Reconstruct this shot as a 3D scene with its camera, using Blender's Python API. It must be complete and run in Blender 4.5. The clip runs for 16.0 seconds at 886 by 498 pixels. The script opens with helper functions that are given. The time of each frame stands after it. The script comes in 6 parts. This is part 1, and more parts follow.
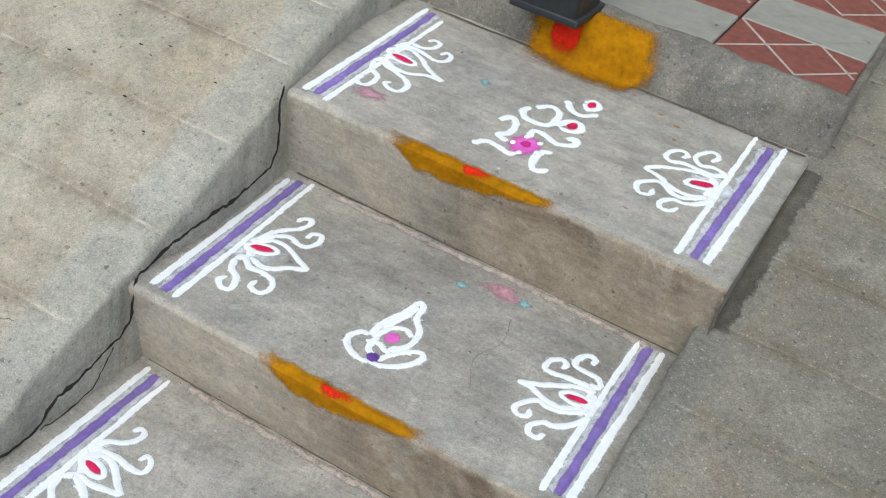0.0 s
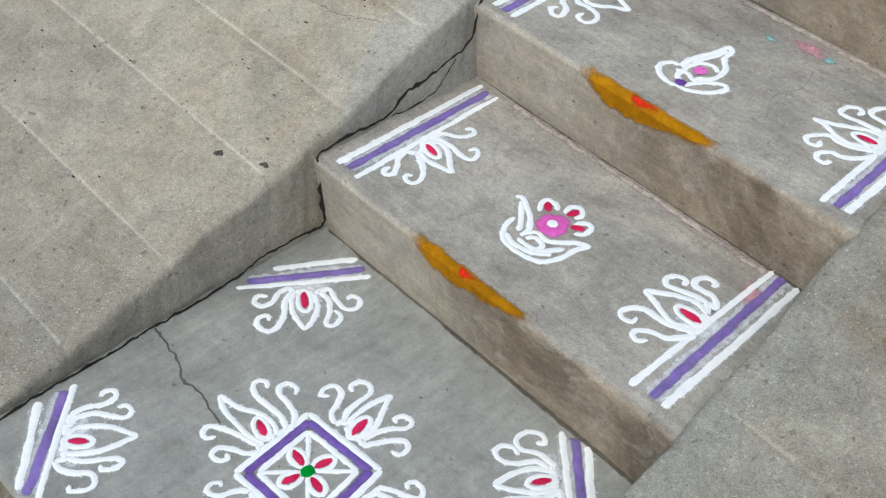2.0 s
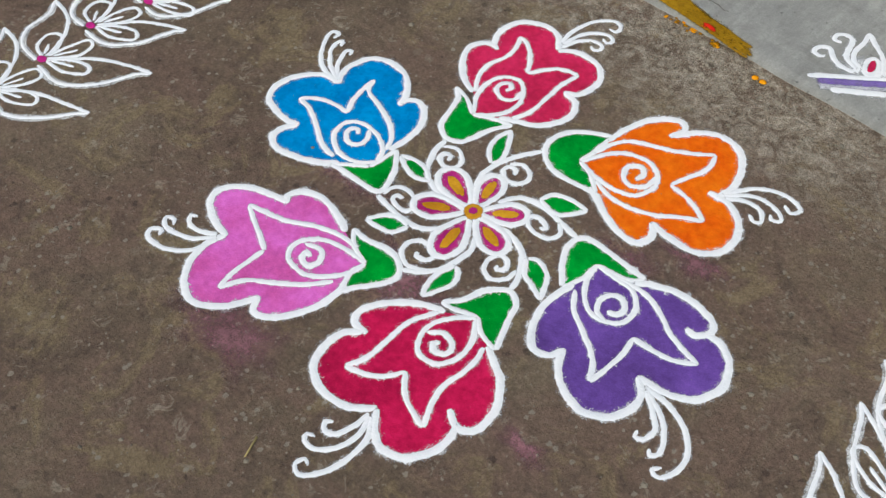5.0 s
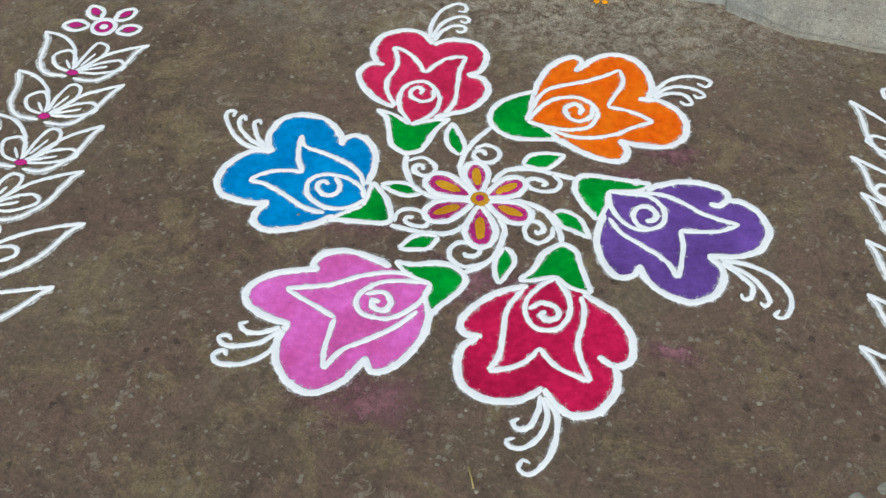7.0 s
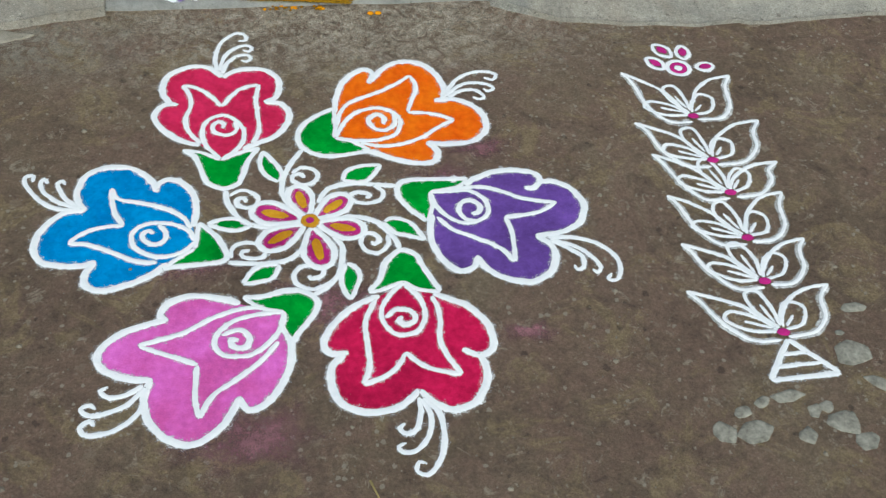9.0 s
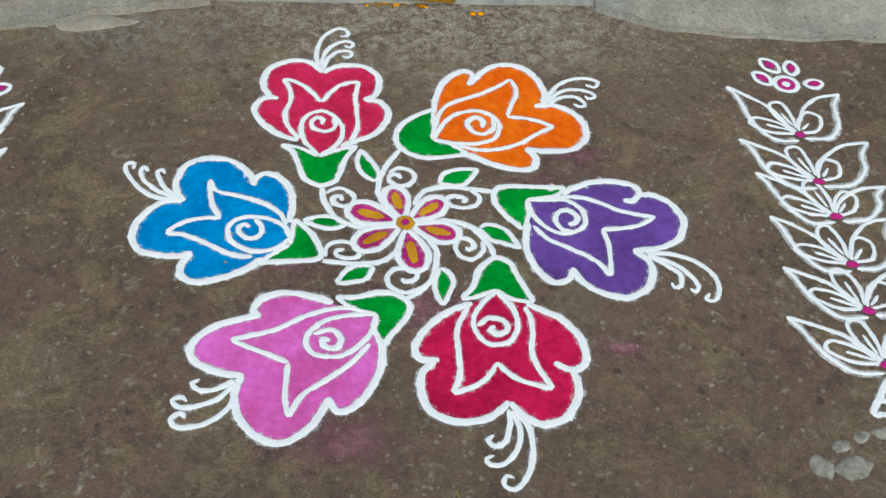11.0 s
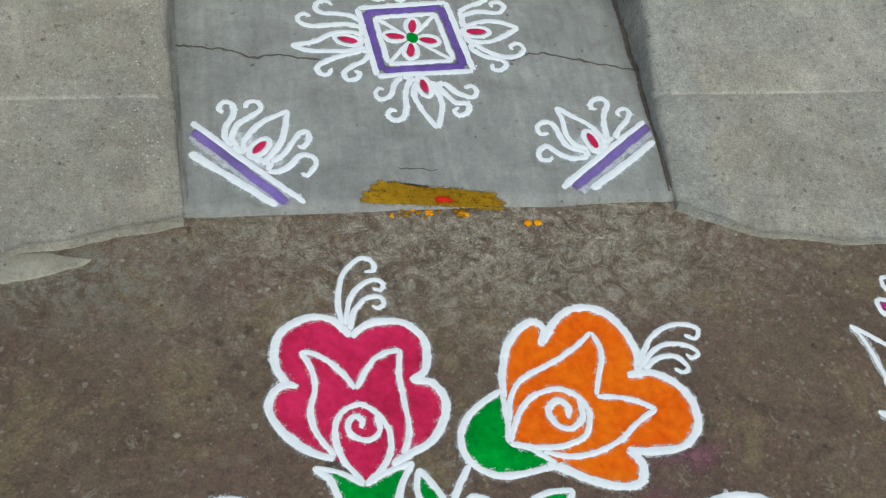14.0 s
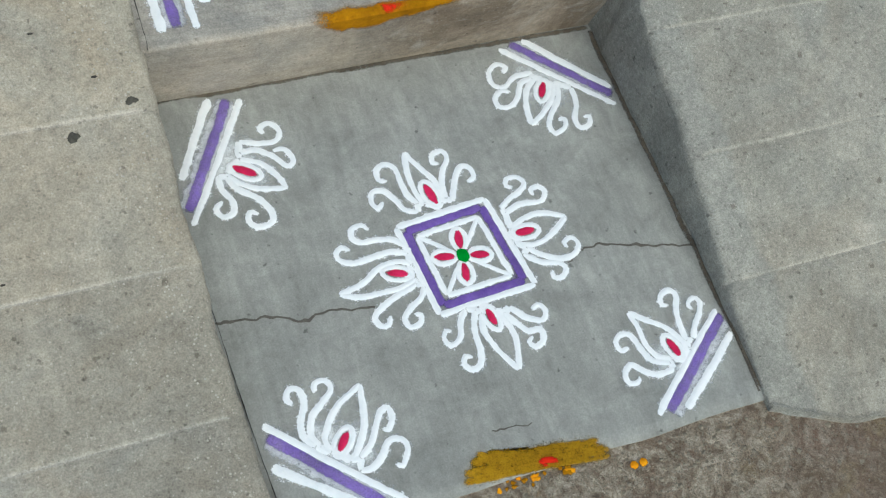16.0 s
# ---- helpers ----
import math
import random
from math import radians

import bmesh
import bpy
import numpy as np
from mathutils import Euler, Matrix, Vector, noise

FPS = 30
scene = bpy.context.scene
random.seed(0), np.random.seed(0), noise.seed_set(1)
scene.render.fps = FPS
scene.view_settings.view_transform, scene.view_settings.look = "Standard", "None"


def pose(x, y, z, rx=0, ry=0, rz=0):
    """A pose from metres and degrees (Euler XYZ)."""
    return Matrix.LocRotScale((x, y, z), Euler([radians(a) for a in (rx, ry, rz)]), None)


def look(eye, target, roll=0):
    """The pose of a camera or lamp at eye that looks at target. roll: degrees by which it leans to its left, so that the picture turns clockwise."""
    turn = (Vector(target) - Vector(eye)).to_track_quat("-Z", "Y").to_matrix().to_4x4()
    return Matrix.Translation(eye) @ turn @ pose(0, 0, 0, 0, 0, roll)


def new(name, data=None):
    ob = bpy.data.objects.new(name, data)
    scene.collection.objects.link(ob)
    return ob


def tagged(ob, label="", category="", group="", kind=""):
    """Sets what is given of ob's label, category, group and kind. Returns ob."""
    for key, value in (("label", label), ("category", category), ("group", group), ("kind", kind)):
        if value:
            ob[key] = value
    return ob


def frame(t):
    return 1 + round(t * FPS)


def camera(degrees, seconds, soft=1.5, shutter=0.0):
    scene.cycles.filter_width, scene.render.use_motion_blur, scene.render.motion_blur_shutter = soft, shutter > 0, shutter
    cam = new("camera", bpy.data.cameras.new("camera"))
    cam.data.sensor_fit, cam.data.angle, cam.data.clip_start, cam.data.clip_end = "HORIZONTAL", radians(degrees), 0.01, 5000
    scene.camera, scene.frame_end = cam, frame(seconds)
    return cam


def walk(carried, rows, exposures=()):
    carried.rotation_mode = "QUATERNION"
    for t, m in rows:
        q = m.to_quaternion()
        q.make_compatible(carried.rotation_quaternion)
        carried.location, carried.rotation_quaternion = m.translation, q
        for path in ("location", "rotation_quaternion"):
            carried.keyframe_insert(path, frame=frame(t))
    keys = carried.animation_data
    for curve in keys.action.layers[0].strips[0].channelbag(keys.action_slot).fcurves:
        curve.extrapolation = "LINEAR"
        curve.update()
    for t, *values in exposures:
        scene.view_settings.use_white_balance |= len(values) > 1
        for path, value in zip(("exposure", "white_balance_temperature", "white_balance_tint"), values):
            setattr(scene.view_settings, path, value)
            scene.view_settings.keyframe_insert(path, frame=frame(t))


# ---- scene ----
cam = camera(43.6, 16.0, 1.2)
PATH = [
    (0, (0.511, -0.305, 1.383), (-0.129, 1.2, 0.231), 11.9),
    (0.5, (0.53, -0.322, 1.363), (-0.174, 1.123, 0.173), 10.2),
    (1, (0.607, -0.372, 1.349), (-0.239, 0.877, 0.036), 8.4),
    (1.5, (0.642, -0.411, 1.352), (-0.275, 0.737, -0.005), 7.9),
    (2, (0.701, -0.588, 1.317), (-0.247, 0.514, -0.057), 7.6),
    (2.5, (0.759, -0.767, 1.331), (-0.252, 0.26, -0.056), 6.8),
    (3, (0.824, -0.873, 1.328), (-0.264, 0.074, -0.058), 6.4),
    (3.5, (0.85, -0.991, 1.309), (-0.218, -0.134, -0.149), 7.4),
    (4, (0.705, -1.214, 1.243), (-0.271, -0.281, -0.232), 5.9),
    (4.5, (0.651, -1.411, 1.223), (-0.233, -0.489, -0.317), 4.0),
    (5, (0.666, -1.63, 1.23), (-0.184, -0.755, -0.355), -0.4),
    (5.2, (0.654, -1.672, 1.245), (-0.148, -0.761, -0.345), 0.4),
    (7.3, (0.039, -2.014, 1.223), (-0.082, -0.728, -0.304), 1.2),
    (7.5, (-0.004, -1.99, 1.223), (-0.064, -0.707, -0.31), 2.7),
    (8, (-0.054, -1.975, 1.231), (0.045, -0.679, -0.289), 4.5),
    (8.5, (-0.042, -2.008, 1.241), (0.174, -0.71, -0.266), 5.3),
    (9, (-0.036, -2.025, 1.243), (0.226, -0.725, -0.254), 5.3),
    (9.5, (-0.04, -2.03, 1.243), (0.176, -0.717, -0.25), 5.0),
    (9.7, (-0.048, -2.033, 1.24), (0.097, -0.712, -0.254), 4.3),
    (11.8, (-0.11, -1.947, 1.244), (0.033, -0.667, -0.286), 4.8),
    (12, (-0.121, -1.936, 1.243), (0.039, -0.661, -0.289), 5.1),
    (12.5, (-0.119, -1.854, 1.223), (0.049, -0.613, -0.337), 6.4),
    (13, (-0.099, -1.648, 1.198), (0.079, -0.494, -0.425), 9.4),
    (13.5, (-0.192, -1.444, 1.189), (0.047, -0.327, -0.452), 13.4),
    (14, (-0.302, -1.22, 1.24), (0.087, -0.135, -0.394), 14.0),
    (14.5, (-0.318, -1.044, 1.237), (0.068, 0.076, -0.375), 12.8),
    (15, (-0.383, -0.877, 1.25), (0.051, 0.19, -0.384), 14.7),
    (15.5, (-0.511, -0.668, 1.346), (0.048, 0.143, -0.394), 19.4),
    (16, (-0.534, -0.577, 1.372), (0.113, 0.176, -0.365), 23.4),
]
walk(cam, [(t, look(eye, target, roll)) for t, eye, target, roll in PATH],
     [(0.0, 0.05, 6000, 0), (1.5, -0.02, 5980, 0), (3.0, -0.02, 6250, 3), (4.0, -0.25, 6200, 2), (5.0, -0.19, 6400, 3), (8.0, -0.16, 6150, -3), (9.7, -0.16, 6150, -3), (12.5, -0.26, 6150, -3), (14.0, -0.28, 6050, -3), (14.5, -0.15, 6050, -3), (16.0, -0.12, 5980, -4)])


# ---------------------------------------------------------------- world and light
world = bpy.data.worlds.new("overcast_sky")
scene.world = world
world.use_nodes = True
wn = world.node_tree
sky = wn.nodes.new("ShaderNodeTexSky")
sky.sky_type, sky.sun_disc = "NISHITA", False
sky.sun_elevation, sky.sun_rotation = radians(52), radians(172)
sky.air_density, sky.dust_density = 1.0, 4.0
wn.links.new(sky.outputs[0], wn.nodes["Background"].inputs[0])
wn.nodes["Background"].inputs[1].default_value = 0.145
sun_data = bpy.data.lights.new("sun", "SUN")
sun_data.energy, sun_data.angle, sun_data.color = 1.1, radians(60), (1.0, 0.97, 0.93)
sun = new("sun", sun_data)
sun.matrix_world = look((0.5, -3.6, 4.6), (0, 0, 0))


# ---------------------------------------------------------------- materials
def mat(name):
    m = bpy.data.materials.new(name)
    m.use_nodes = True
    return m, m.node_tree, m.node_tree.nodes["Principled BSDF"]


def noise_node(nt, scale, detail=4.0, rough=0.55, stretch=None, seed=0.0, distort=0.0):
    geo = nt.nodes.new("ShaderNodeNewGeometry")
    mp = nt.nodes.new("ShaderNodeMapping")
    mp.inputs["Location"].default_value = (seed, seed * 1.7, seed * 0.6)
    mp.inputs["Scale"].default_value = stretch or (1, 1, 1)
    nt.links.new(geo.outputs["Position"], mp.inputs["Vector"])
    n = nt.nodes.new("ShaderNodeTexNoise")
    n.inputs["Scale"].default_value, n.inputs["Detail"].default_value = scale, detail
    n.inputs["Roughness"].default_value, n.inputs["Distortion"].default_value = rough, distort
    nt.links.new(mp.outputs[0], n.inputs["Vector"])
    return n.outputs["Fac"]


def ramp_node(nt, fac, *stops):
    r = nt.nodes.new("ShaderNodeValToRGB")
    while len(r.color_ramp.elements) < len(stops):
        r.color_ramp.elements.new(0.5)
    for e, (p, c) in zip(r.color_ramp.elements, stops):
        e.position = p
        e.color = (*c, 1) if len(c) == 3 else c
    nt.links.new(fac, r.inputs[0])
    return r.outputs[0]


def grey(v):
    return (v, v, v)


def mixc(nt, fac, a, b, mode="MIX"):
    m = nt.nodes.new("ShaderNodeMix")
    m.data_type, m.blend_type = "RGBA", mode
    for s, v in ((m.inputs[0], fac), (m.inputs[6], a), (m.inputs[7], b)):
        if isinstance(v, (int, float)):
            s.default_value = v
        elif isinstance(v, tuple):
            s.default_value = (*v, 1)
        else:
            nt.links.new(v, s)
    return m.outputs[2]


def arith(nt, op, a, b, clamp=False):
    m = nt.nodes.new("ShaderNodeMath")
    m.operation, m.use_clamp = op, clamp
    for s, v in zip(m.inputs, (a, b)):
        if isinstance(v, (int, float)):
            s.default_value = v
        else:
            nt.links.new(v, s)
    return m.outputs[0]


def bump(nt, bsdf, *layers):
    last = None
    for fac, dist in layers:
        b = nt.nodes.new("ShaderNodeBump")
        b.inputs["Strength"].default_value, b.inputs["Distance"].default_value = 1.0, dist
        nt.links.new(fac, b.inputs["Height"])
        if last:
            nt.links.new(last, b.inputs["Normal"])
        last = b.outputs[0]
    nt.links.new(last, bsdf.inputs["Normal"])


def chips(nt, scale, share, size, seed=0.0):
    """Scattered ragged flecks: a share of the cells of a scattered pattern, each about size across its cell."""
    geo = nt.nodes.new("ShaderNodeNewGeometry")
    add = nt.nodes.new("ShaderNodeVectorMath")
    add.operation = "ADD"
    nt.links.new(geo.outputs["Position"], add.inputs[0])
    add.inputs[1].default_value = (seed, seed * 1.7, 0.0)
    v = nt.nodes.new("ShaderNodeTexVoronoi")
    v.inputs["Scale"].default_value = scale
    nt.links.new(add.outputs[0], v.inputs["Vector"])
    sep = nt.nodes.new("ShaderNodeSeparateColor")
    nt.links.new(v.outputs["Color"], sep.inputs[0])
    rag = arith(nt, "MULTIPLY", arith(nt, "SUBTRACT", noise_node(nt, scale * 2.5, 3, 0.7, seed=seed), 0.5), 0.7)
    d = arith(nt, "ADD", arith(nt, "DIVIDE", v.outputs["Distance"], arith(nt, "ADD", sep.outputs[1], 0.4)), rag)
    return arith(nt, "MULTIPLY", ramp_node(nt, d, (size * 0.75, grey(1)), (size, grey(0))), ramp_node(nt, sep.outputs[0], (1 - share - 0.01, grey(0)), (1 - share, grey(1))))


def concrete(name, light, dark, stain, stain_lo=0.52, stain_hi=0.68, streak=None, pit=0.0006, seed=0.0, rust=None, border=None, soil=None, fine=1.0, flecks=0.0):
    """Cement: broad tone, a stain tone with its own shapes, fine sand grain, pits."""
    m, nt, b = mat(name)
    broad = noise_node(nt, 3.2, 6, 0.6, seed=seed, distort=0.6)
    c = ramp_node(nt, broad, (0.34, dark), (0.62, light))
    spots = noise_node(nt, 7.0, 8, 0.65, seed=seed + 3.1, distort=1.0)
    c = mixc(nt, ramp_node(nt, spots, (stain_lo, grey(0)), (stain_hi, grey(0.75))), c, stain)
    if rust:
        r = noise_node(nt, 2.3, 7, 0.65, seed=seed + 8.4, distort=1.2)
        c = mixc(nt, ramp_node(nt, r, (0.5, grey(0)), (0.7, grey(0.7))), c, rust)
    if border:
        # a trowelled grey border along the ramp's edge, and pale lines at the joints
        at = nt.nodes.new("ShaderNodeAttribute")
        at.attribute_name = "edge_distance"
        wob = arith(nt, "MULTIPLY", arith(nt, "SUBTRACT", noise_node(nt, 6, 8, 0.7, seed=31.0), 0.5), 0.10)
        d = arith(nt, "ADD", at.outputs["Fac"], wob)
        c = mixc(nt, ramp_node(nt, d, (0.088, grey(0.85)), (0.100, grey(0.0))), c, ramp_node(nt, noise_node(nt, 14, 7, 0.65, seed=3.3), (0.35, border[0]), (0.65, border[1])))
        jt = nt.nodes.new("ShaderNodeAttribute")
        jt.attribute_name = "joint"
        j = arith(nt, "MULTIPLY", jt.outputs["Fac"], ramp_node(nt, noise_node(nt, 8, 5, 0.6, seed=17.0), (0.32, grey(0.15)), (0.55, grey(0.95))))
        c = mixc(nt, j, c, border[2])
        sa = nt.nodes.new("ShaderNodeAttribute")
        sa.attribute_name = "joint_stain"
        c = mixc(nt, arith(nt, "MULTIPLY", sa.outputs["Fac"], ramp_node(nt, noise_node(nt, 10, 6, 0.65, seed=41.0), (0.36, grey(0.1)), (0.62, grey(0.75)))), c, (0.25, 0.205, 0.15))
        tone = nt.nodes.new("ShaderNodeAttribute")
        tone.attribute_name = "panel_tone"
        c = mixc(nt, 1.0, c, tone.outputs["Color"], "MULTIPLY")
    if soil:
        sp = noise_node(nt, 4.5, 8, 0.7, stretch=(1.0, 1.0, 1.6), seed=seed + 14, distort=1.6)
        c = mixc(nt, ramp_node(nt, sp, (0.58, grey(0)), (0.72, grey(0.5))), c, soil)
        # splashed earth on the risers, towards one end of the flight
        geo = nt.nodes.new("ShaderNodeNewGeometry")
        pos, nor = nt.nodes.new("ShaderNodeSeparateXYZ"), nt.nodes.new("ShaderNodeSeparateXYZ")
        nt.links.new(geo.outputs["Position"], pos.inputs[0])
        nt.links.new(geo.outputs["True Normal"], nor.inputs[0])
        upright = arith(nt, "MULTIPLY", nor.outputs["Y"], -1.0, True)
        place = arith(nt, "SUBTRACT", 1.6, arith(nt, "ABSOLUTE", arith(nt, "MULTIPLY", arith(nt, "SUBTRACT", pos.outputs["X"], 0.19), 4.6), 0.0), True)
        splash = noise_node(nt, 11, 7, 0.7, seed=seed + 27, distort=1.5)
        c = mixc(nt, arith(nt, "MULTIPLY", arith(nt, "MULTIPLY", upright, place), ramp_node(nt, splash, (0.30, grey(0)), (0.48, grey(0.92)))), c, (0.145, 0.104, 0.068))
        # light film of dust and lime along the nosings
        tan = noise_node(nt, 5, 6, 0.65, seed=seed + 40, distort=1.0)
        c = mixc(nt, arith(nt, "MULTIPLY", upright, ramp_node(nt, tan, (0.38, grey(0.1)), (0.58, grey(0.6)))), c, (0.47, 0.395, 0.305))
    if flecks:
        # sand and small aggregate standing out of the worn cement
        c = mixc(nt, arith(nt, "MULTIPLY", chips(nt, 240, 0.13, 0.36, seed + 1.0), 0.6 * flecks), c, (0.56, 0.52, 0.45))
        c = mixc(nt, arith(nt, "MULTIPLY", chips(nt, 170, 0.16, 0.34, seed + 2.0), 0.5 * flecks), c, (0.13, 0.115, 0.095))
        c = mixc(nt, arith(nt, "MULTIPLY", chips(nt, 60, 0.06, 0.24, seed + 3.0), 0.8 * flecks), c, (0.15, 0.13, 0.105))
    grain = noise_node(nt, 420, 3, 0.7, seed=seed)
    c = mixc(nt, 0.7 * fine, c, ramp_node(nt, grain, (0.30, grey(0.26)), (0.5, grey(0.5)), (0.72, grey(0.76))), "OVERLAY")
    sand = noise_node(nt, 120, 4, 0.7, seed=seed + 5)
    c = mixc(nt, 0.6 * fine, c, ramp_node(nt, sand, (0.3, grey(0.33)), (0.7, grey(0.66))), "OVERLAY")
    cloud = noise_node(nt, 6.5, 9, 0.7, seed=seed + 16, distort=1.0)
    c = mixc(nt, 0.5, c, ramp_node(nt, cloud, (0.36, grey(0.38)), (0.64, grey(0.61))), "OVERLAY")
    blotch = noise_node(nt, 19, 8, 0.74, seed=seed + 6, distort=0.8)
    c = mixc(nt, 0.6, c, ramp_node(nt, blotch, (0.32, grey(0.36)), (0.68, grey(0.63))), "OVERLAY")
    pits = ramp_node(nt, noise_node(nt, 75, 2, 0.5, seed=seed + 9), (0.24, grey(0.35)), (0.31, grey(1)))
    c = mixc(nt, 0.75, c, pits, "MULTIPLY")
    layers = [(sand, pit * 1.6), (grain, pit)]
    if streak:
        st = noise_node(nt, 60, 5, 0.7, stretch=streak, seed=seed + 2)
        c = mixc(nt, 0.45, c, ramp_node(nt, st, (0.32, grey(0.36)), (0.68, grey(0.62))), "OVERLAY")
        layers.append((st, 0.0005))
    layers.append((broad, 0.004))
    nt.links.new(c, b.inputs["Base Color"])
    b.inputs["Roughness"].default_value = 0.92
    b.inputs["Specular IOR Level"].default_value = 0.25
    bump(nt, b, *layers)
    return m


M_RAMP = concrete("sandy_cement", (0.455, 0.420, 0.350), (0.36, 0.330, 0.272), (0.33, 0.318, 0.28), pit=0.0014, fine=0.8, flecks=0.8, rust=(0.40, 0.330, 0.24), border=((0.34, 0.335, 0.305), (0.425, 0.415, 0.375), (0.58, 0.545, 0.475)))
M_RAMP2 = concrete("grey_ramp_cement", (0.355, 0.338, 0.295), (0.28, 0.268, 0.236), (0.255, 0.252, 0.228), pit=0.0015, fine=0.9, flecks=0.8, seed=20.0, rust=(0.30, 0.258, 0.205), border=((0.265, 0.262, 0.24), (0.335, 0.33, 0.30), (0.44, 0.415, 0.36)))
M_STEP = concrete("trowelled_step_cement", (0.425, 0.395, 0.352), (0.305, 0.283, 0.25), (0.265, 0.262, 0.248), 0.5, 0.70, streak=(0.10, 1.0, 1.0), pit=0.0006, seed=4.0, soil=(0.22, 0.195, 0.16), fine=0.7, flecks=0.35)
M_LAND = concrete("smooth_landing_cement", (0.335, 0.335, 0.312), (0.28, 0.278, 0.26), (0.245, 0.245, 0.228), 0.55, 0.75, streak=(1.0, 0.16, 1.0), pit=0.0003, seed=6.0, fine=0.4, flecks=0.08)
M_LIP = concrete("stained_lip_cement", (0.265, 0.243, 0.21), (0.165, 0.152, 0.133), (0.135, 0.132, 0.122), 0.48, 0.66, pit=0.0012, seed=11.0, flecks=0.6)
M_WALL = concrete("wall_plaster", (0.55, 0.52, 0.46), (0.48, 0.45, 0.40), (0.42, 0.40, 0.36), seed=15.0)


def ground_material():
    m, nt, b = mat("trodden_earth")
    broad = noise_node(nt, 2.4, 9, 0.66, seed=1.0, distort=0.8)
    c = ramp_node(nt, broad, (0.36, (0.182, 0.132, 0.094)), (0.5, (0.240, 0.178, 0.124)), (0.64, (0.300, 0.234, 0.160)))
    patch = noise_node(nt, 3.4, 10, 0.72, seed=7.0, distort=1.4)
    c = mixc(nt, ramp_node(nt, patch, (0.42, grey(0)), (0.56, grey(0.8))), c, (0.248, 0.166, 0.126))
    ochre = noise_node(nt, 9.0, 9, 0.72, seed=13.0, distort=0.9)
    c = mixc(nt, ramp_node(nt, ochre, (0.52, grey(0)), (0.59, grey(0.7))), c, (0.340, 0.262, 0.150))
    damp = noise_node(nt, 14.0, 9, 0.75, seed=17.0, distort=1.2)
    c = mixc(nt, ramp_node(nt, damp, (0.53, grey(0)), (0.62, grey(0.6))), c, (0.155, 0.112, 0.082))
    pale = noise_node(nt, 34, 7, 0.78, seed=3.0, distort=0.7)
    c = mixc(nt, ramp_node(nt, pale, (0.57, grey(0)), (0.64, grey(0.75))), c, (0.43, 0.365, 0.275))
    # broken cement showing through along the foot of the steps
    geo = nt.nodes.new("ShaderNodeNewGeometry")
    sep = nt.nodes.new("ShaderNodeSeparateXYZ")
    nt.links.new(geo.outputs["Position"], sep.inputs[0])
    strip = arith(nt, "SUBTRACT", 1.25, arith(nt, "ABSOLUTE", arith(nt, "MULTIPLY", arith(nt, "ADD", sep.outputs["Y"], 0.375), 6.0), 0.0), True)
    across = arith(nt, "SUBTRACT", 1.35, arith(nt, "ABSOLUTE", arith(nt, "MULTIPLY", arith(nt, "SUBTRACT", sep.outputs["X"], 0.06), 2.3), 0.0), True)
    rough = noise_node(nt, 9, 9, 0.78, seed=21.0, distort=1.4)
    f = arith(nt, "MULTIPLY", arith(nt, "MULTIPLY", strip, across), ramp_node(nt, rough, (0.40, grey(0)), (0.50, grey(1.0))))
    c = mixc(nt, f, c, ramp_node(nt, noise_node(nt, 40, 7, 0.78, seed=2.2, distort=0.8), (0.40, (0.20, 0.152, 0.112)), (0.5, (0.37, 0.305, 0.23)), (0.60, (0.62, 0.545, 0.44))))
    rubble = arith(nt, "MULTIPLY", arith(nt, "MULTIPLY", strip, across), chips(nt, 58, 0.45, 0.44, 9.0))
    c = mixc(nt, arith(nt, "MULTIPLY", rubble, 0.5), c, (0.58, 0.51, 0.41))
    # old cement film at the foot of the ramp on the other side
    left = arith(nt, "SUBTRACT", 1.2, arith(nt, "ABSOLUTE", arith(nt, "MULTIPLY", arith(nt, "ADD", sep.outputs["X"], 0.50), 5.0), 0.0), True)
    near = arith(nt, "SUBTRACT", 1.2, arith(nt, "ABSOLUTE", arith(nt, "MULTIPLY", arith(nt, "ADD", sep.outputs["Y"], 0.40), 9.0), 0.0), True)
    f = arith(nt, "MULTIPLY", arith(nt, "MULTIPLY", left, near), ramp_node(nt, noise_node(nt, 18, 8, 0.75, seed=25.0, distort=1.0), (0.44, grey(0)), (0.54, grey(0.85))))
    c = mixc(nt, f, c, (0.36, 0.325, 0.26))
    grit = noise_node(nt, 240, 5, 0.8, seed=5.0)
    c = mixc(nt, 0.7, c, ramp_node(nt, grit, (0.30, grey(0.26)), (0.5, grey(0.5)), (0.70, grey(0.76))), "OVERLAY")
    mid = noise_node(nt, 62, 7, 0.78, seed=9.0)
    c = mixc(nt, 0.6, c, ramp_node(nt, mid, (0.32, grey(0.30)), (0.68, grey(0.69))), "OVERLAY")
    big, small, pit = chips(nt, 42, 0.10, 0.30, 1.0), chips(nt, 110, 0.10, 0.36, 2.0), chips(nt, 55, 0.07, 0.26, 5.0)
    c = mixc(nt, arith(nt, "MULTIPLY", big, 0.45), c, (0.33, 0.27, 0.20))
    c = mixc(nt, arith(nt, "MULTIPLY", small, 0.85), c, (0.42, 0.37, 0.29))
    c = mixc(nt, arith(nt, "MULTIPLY", pit, 0.5), c, (0.055, 0.042, 0.033))
    nt.links.new(c, b.inputs["Base Color"])
    b.inputs["Roughness"].default_value = 0.95
    b.inputs["Specular IOR Level"].default_value = 0.2
    bump(nt, b, (broad, 0.008), (mid, 0.010), (grit, 0.002), (pale, 0.004))
    return m


M_GROUND = ground_material()


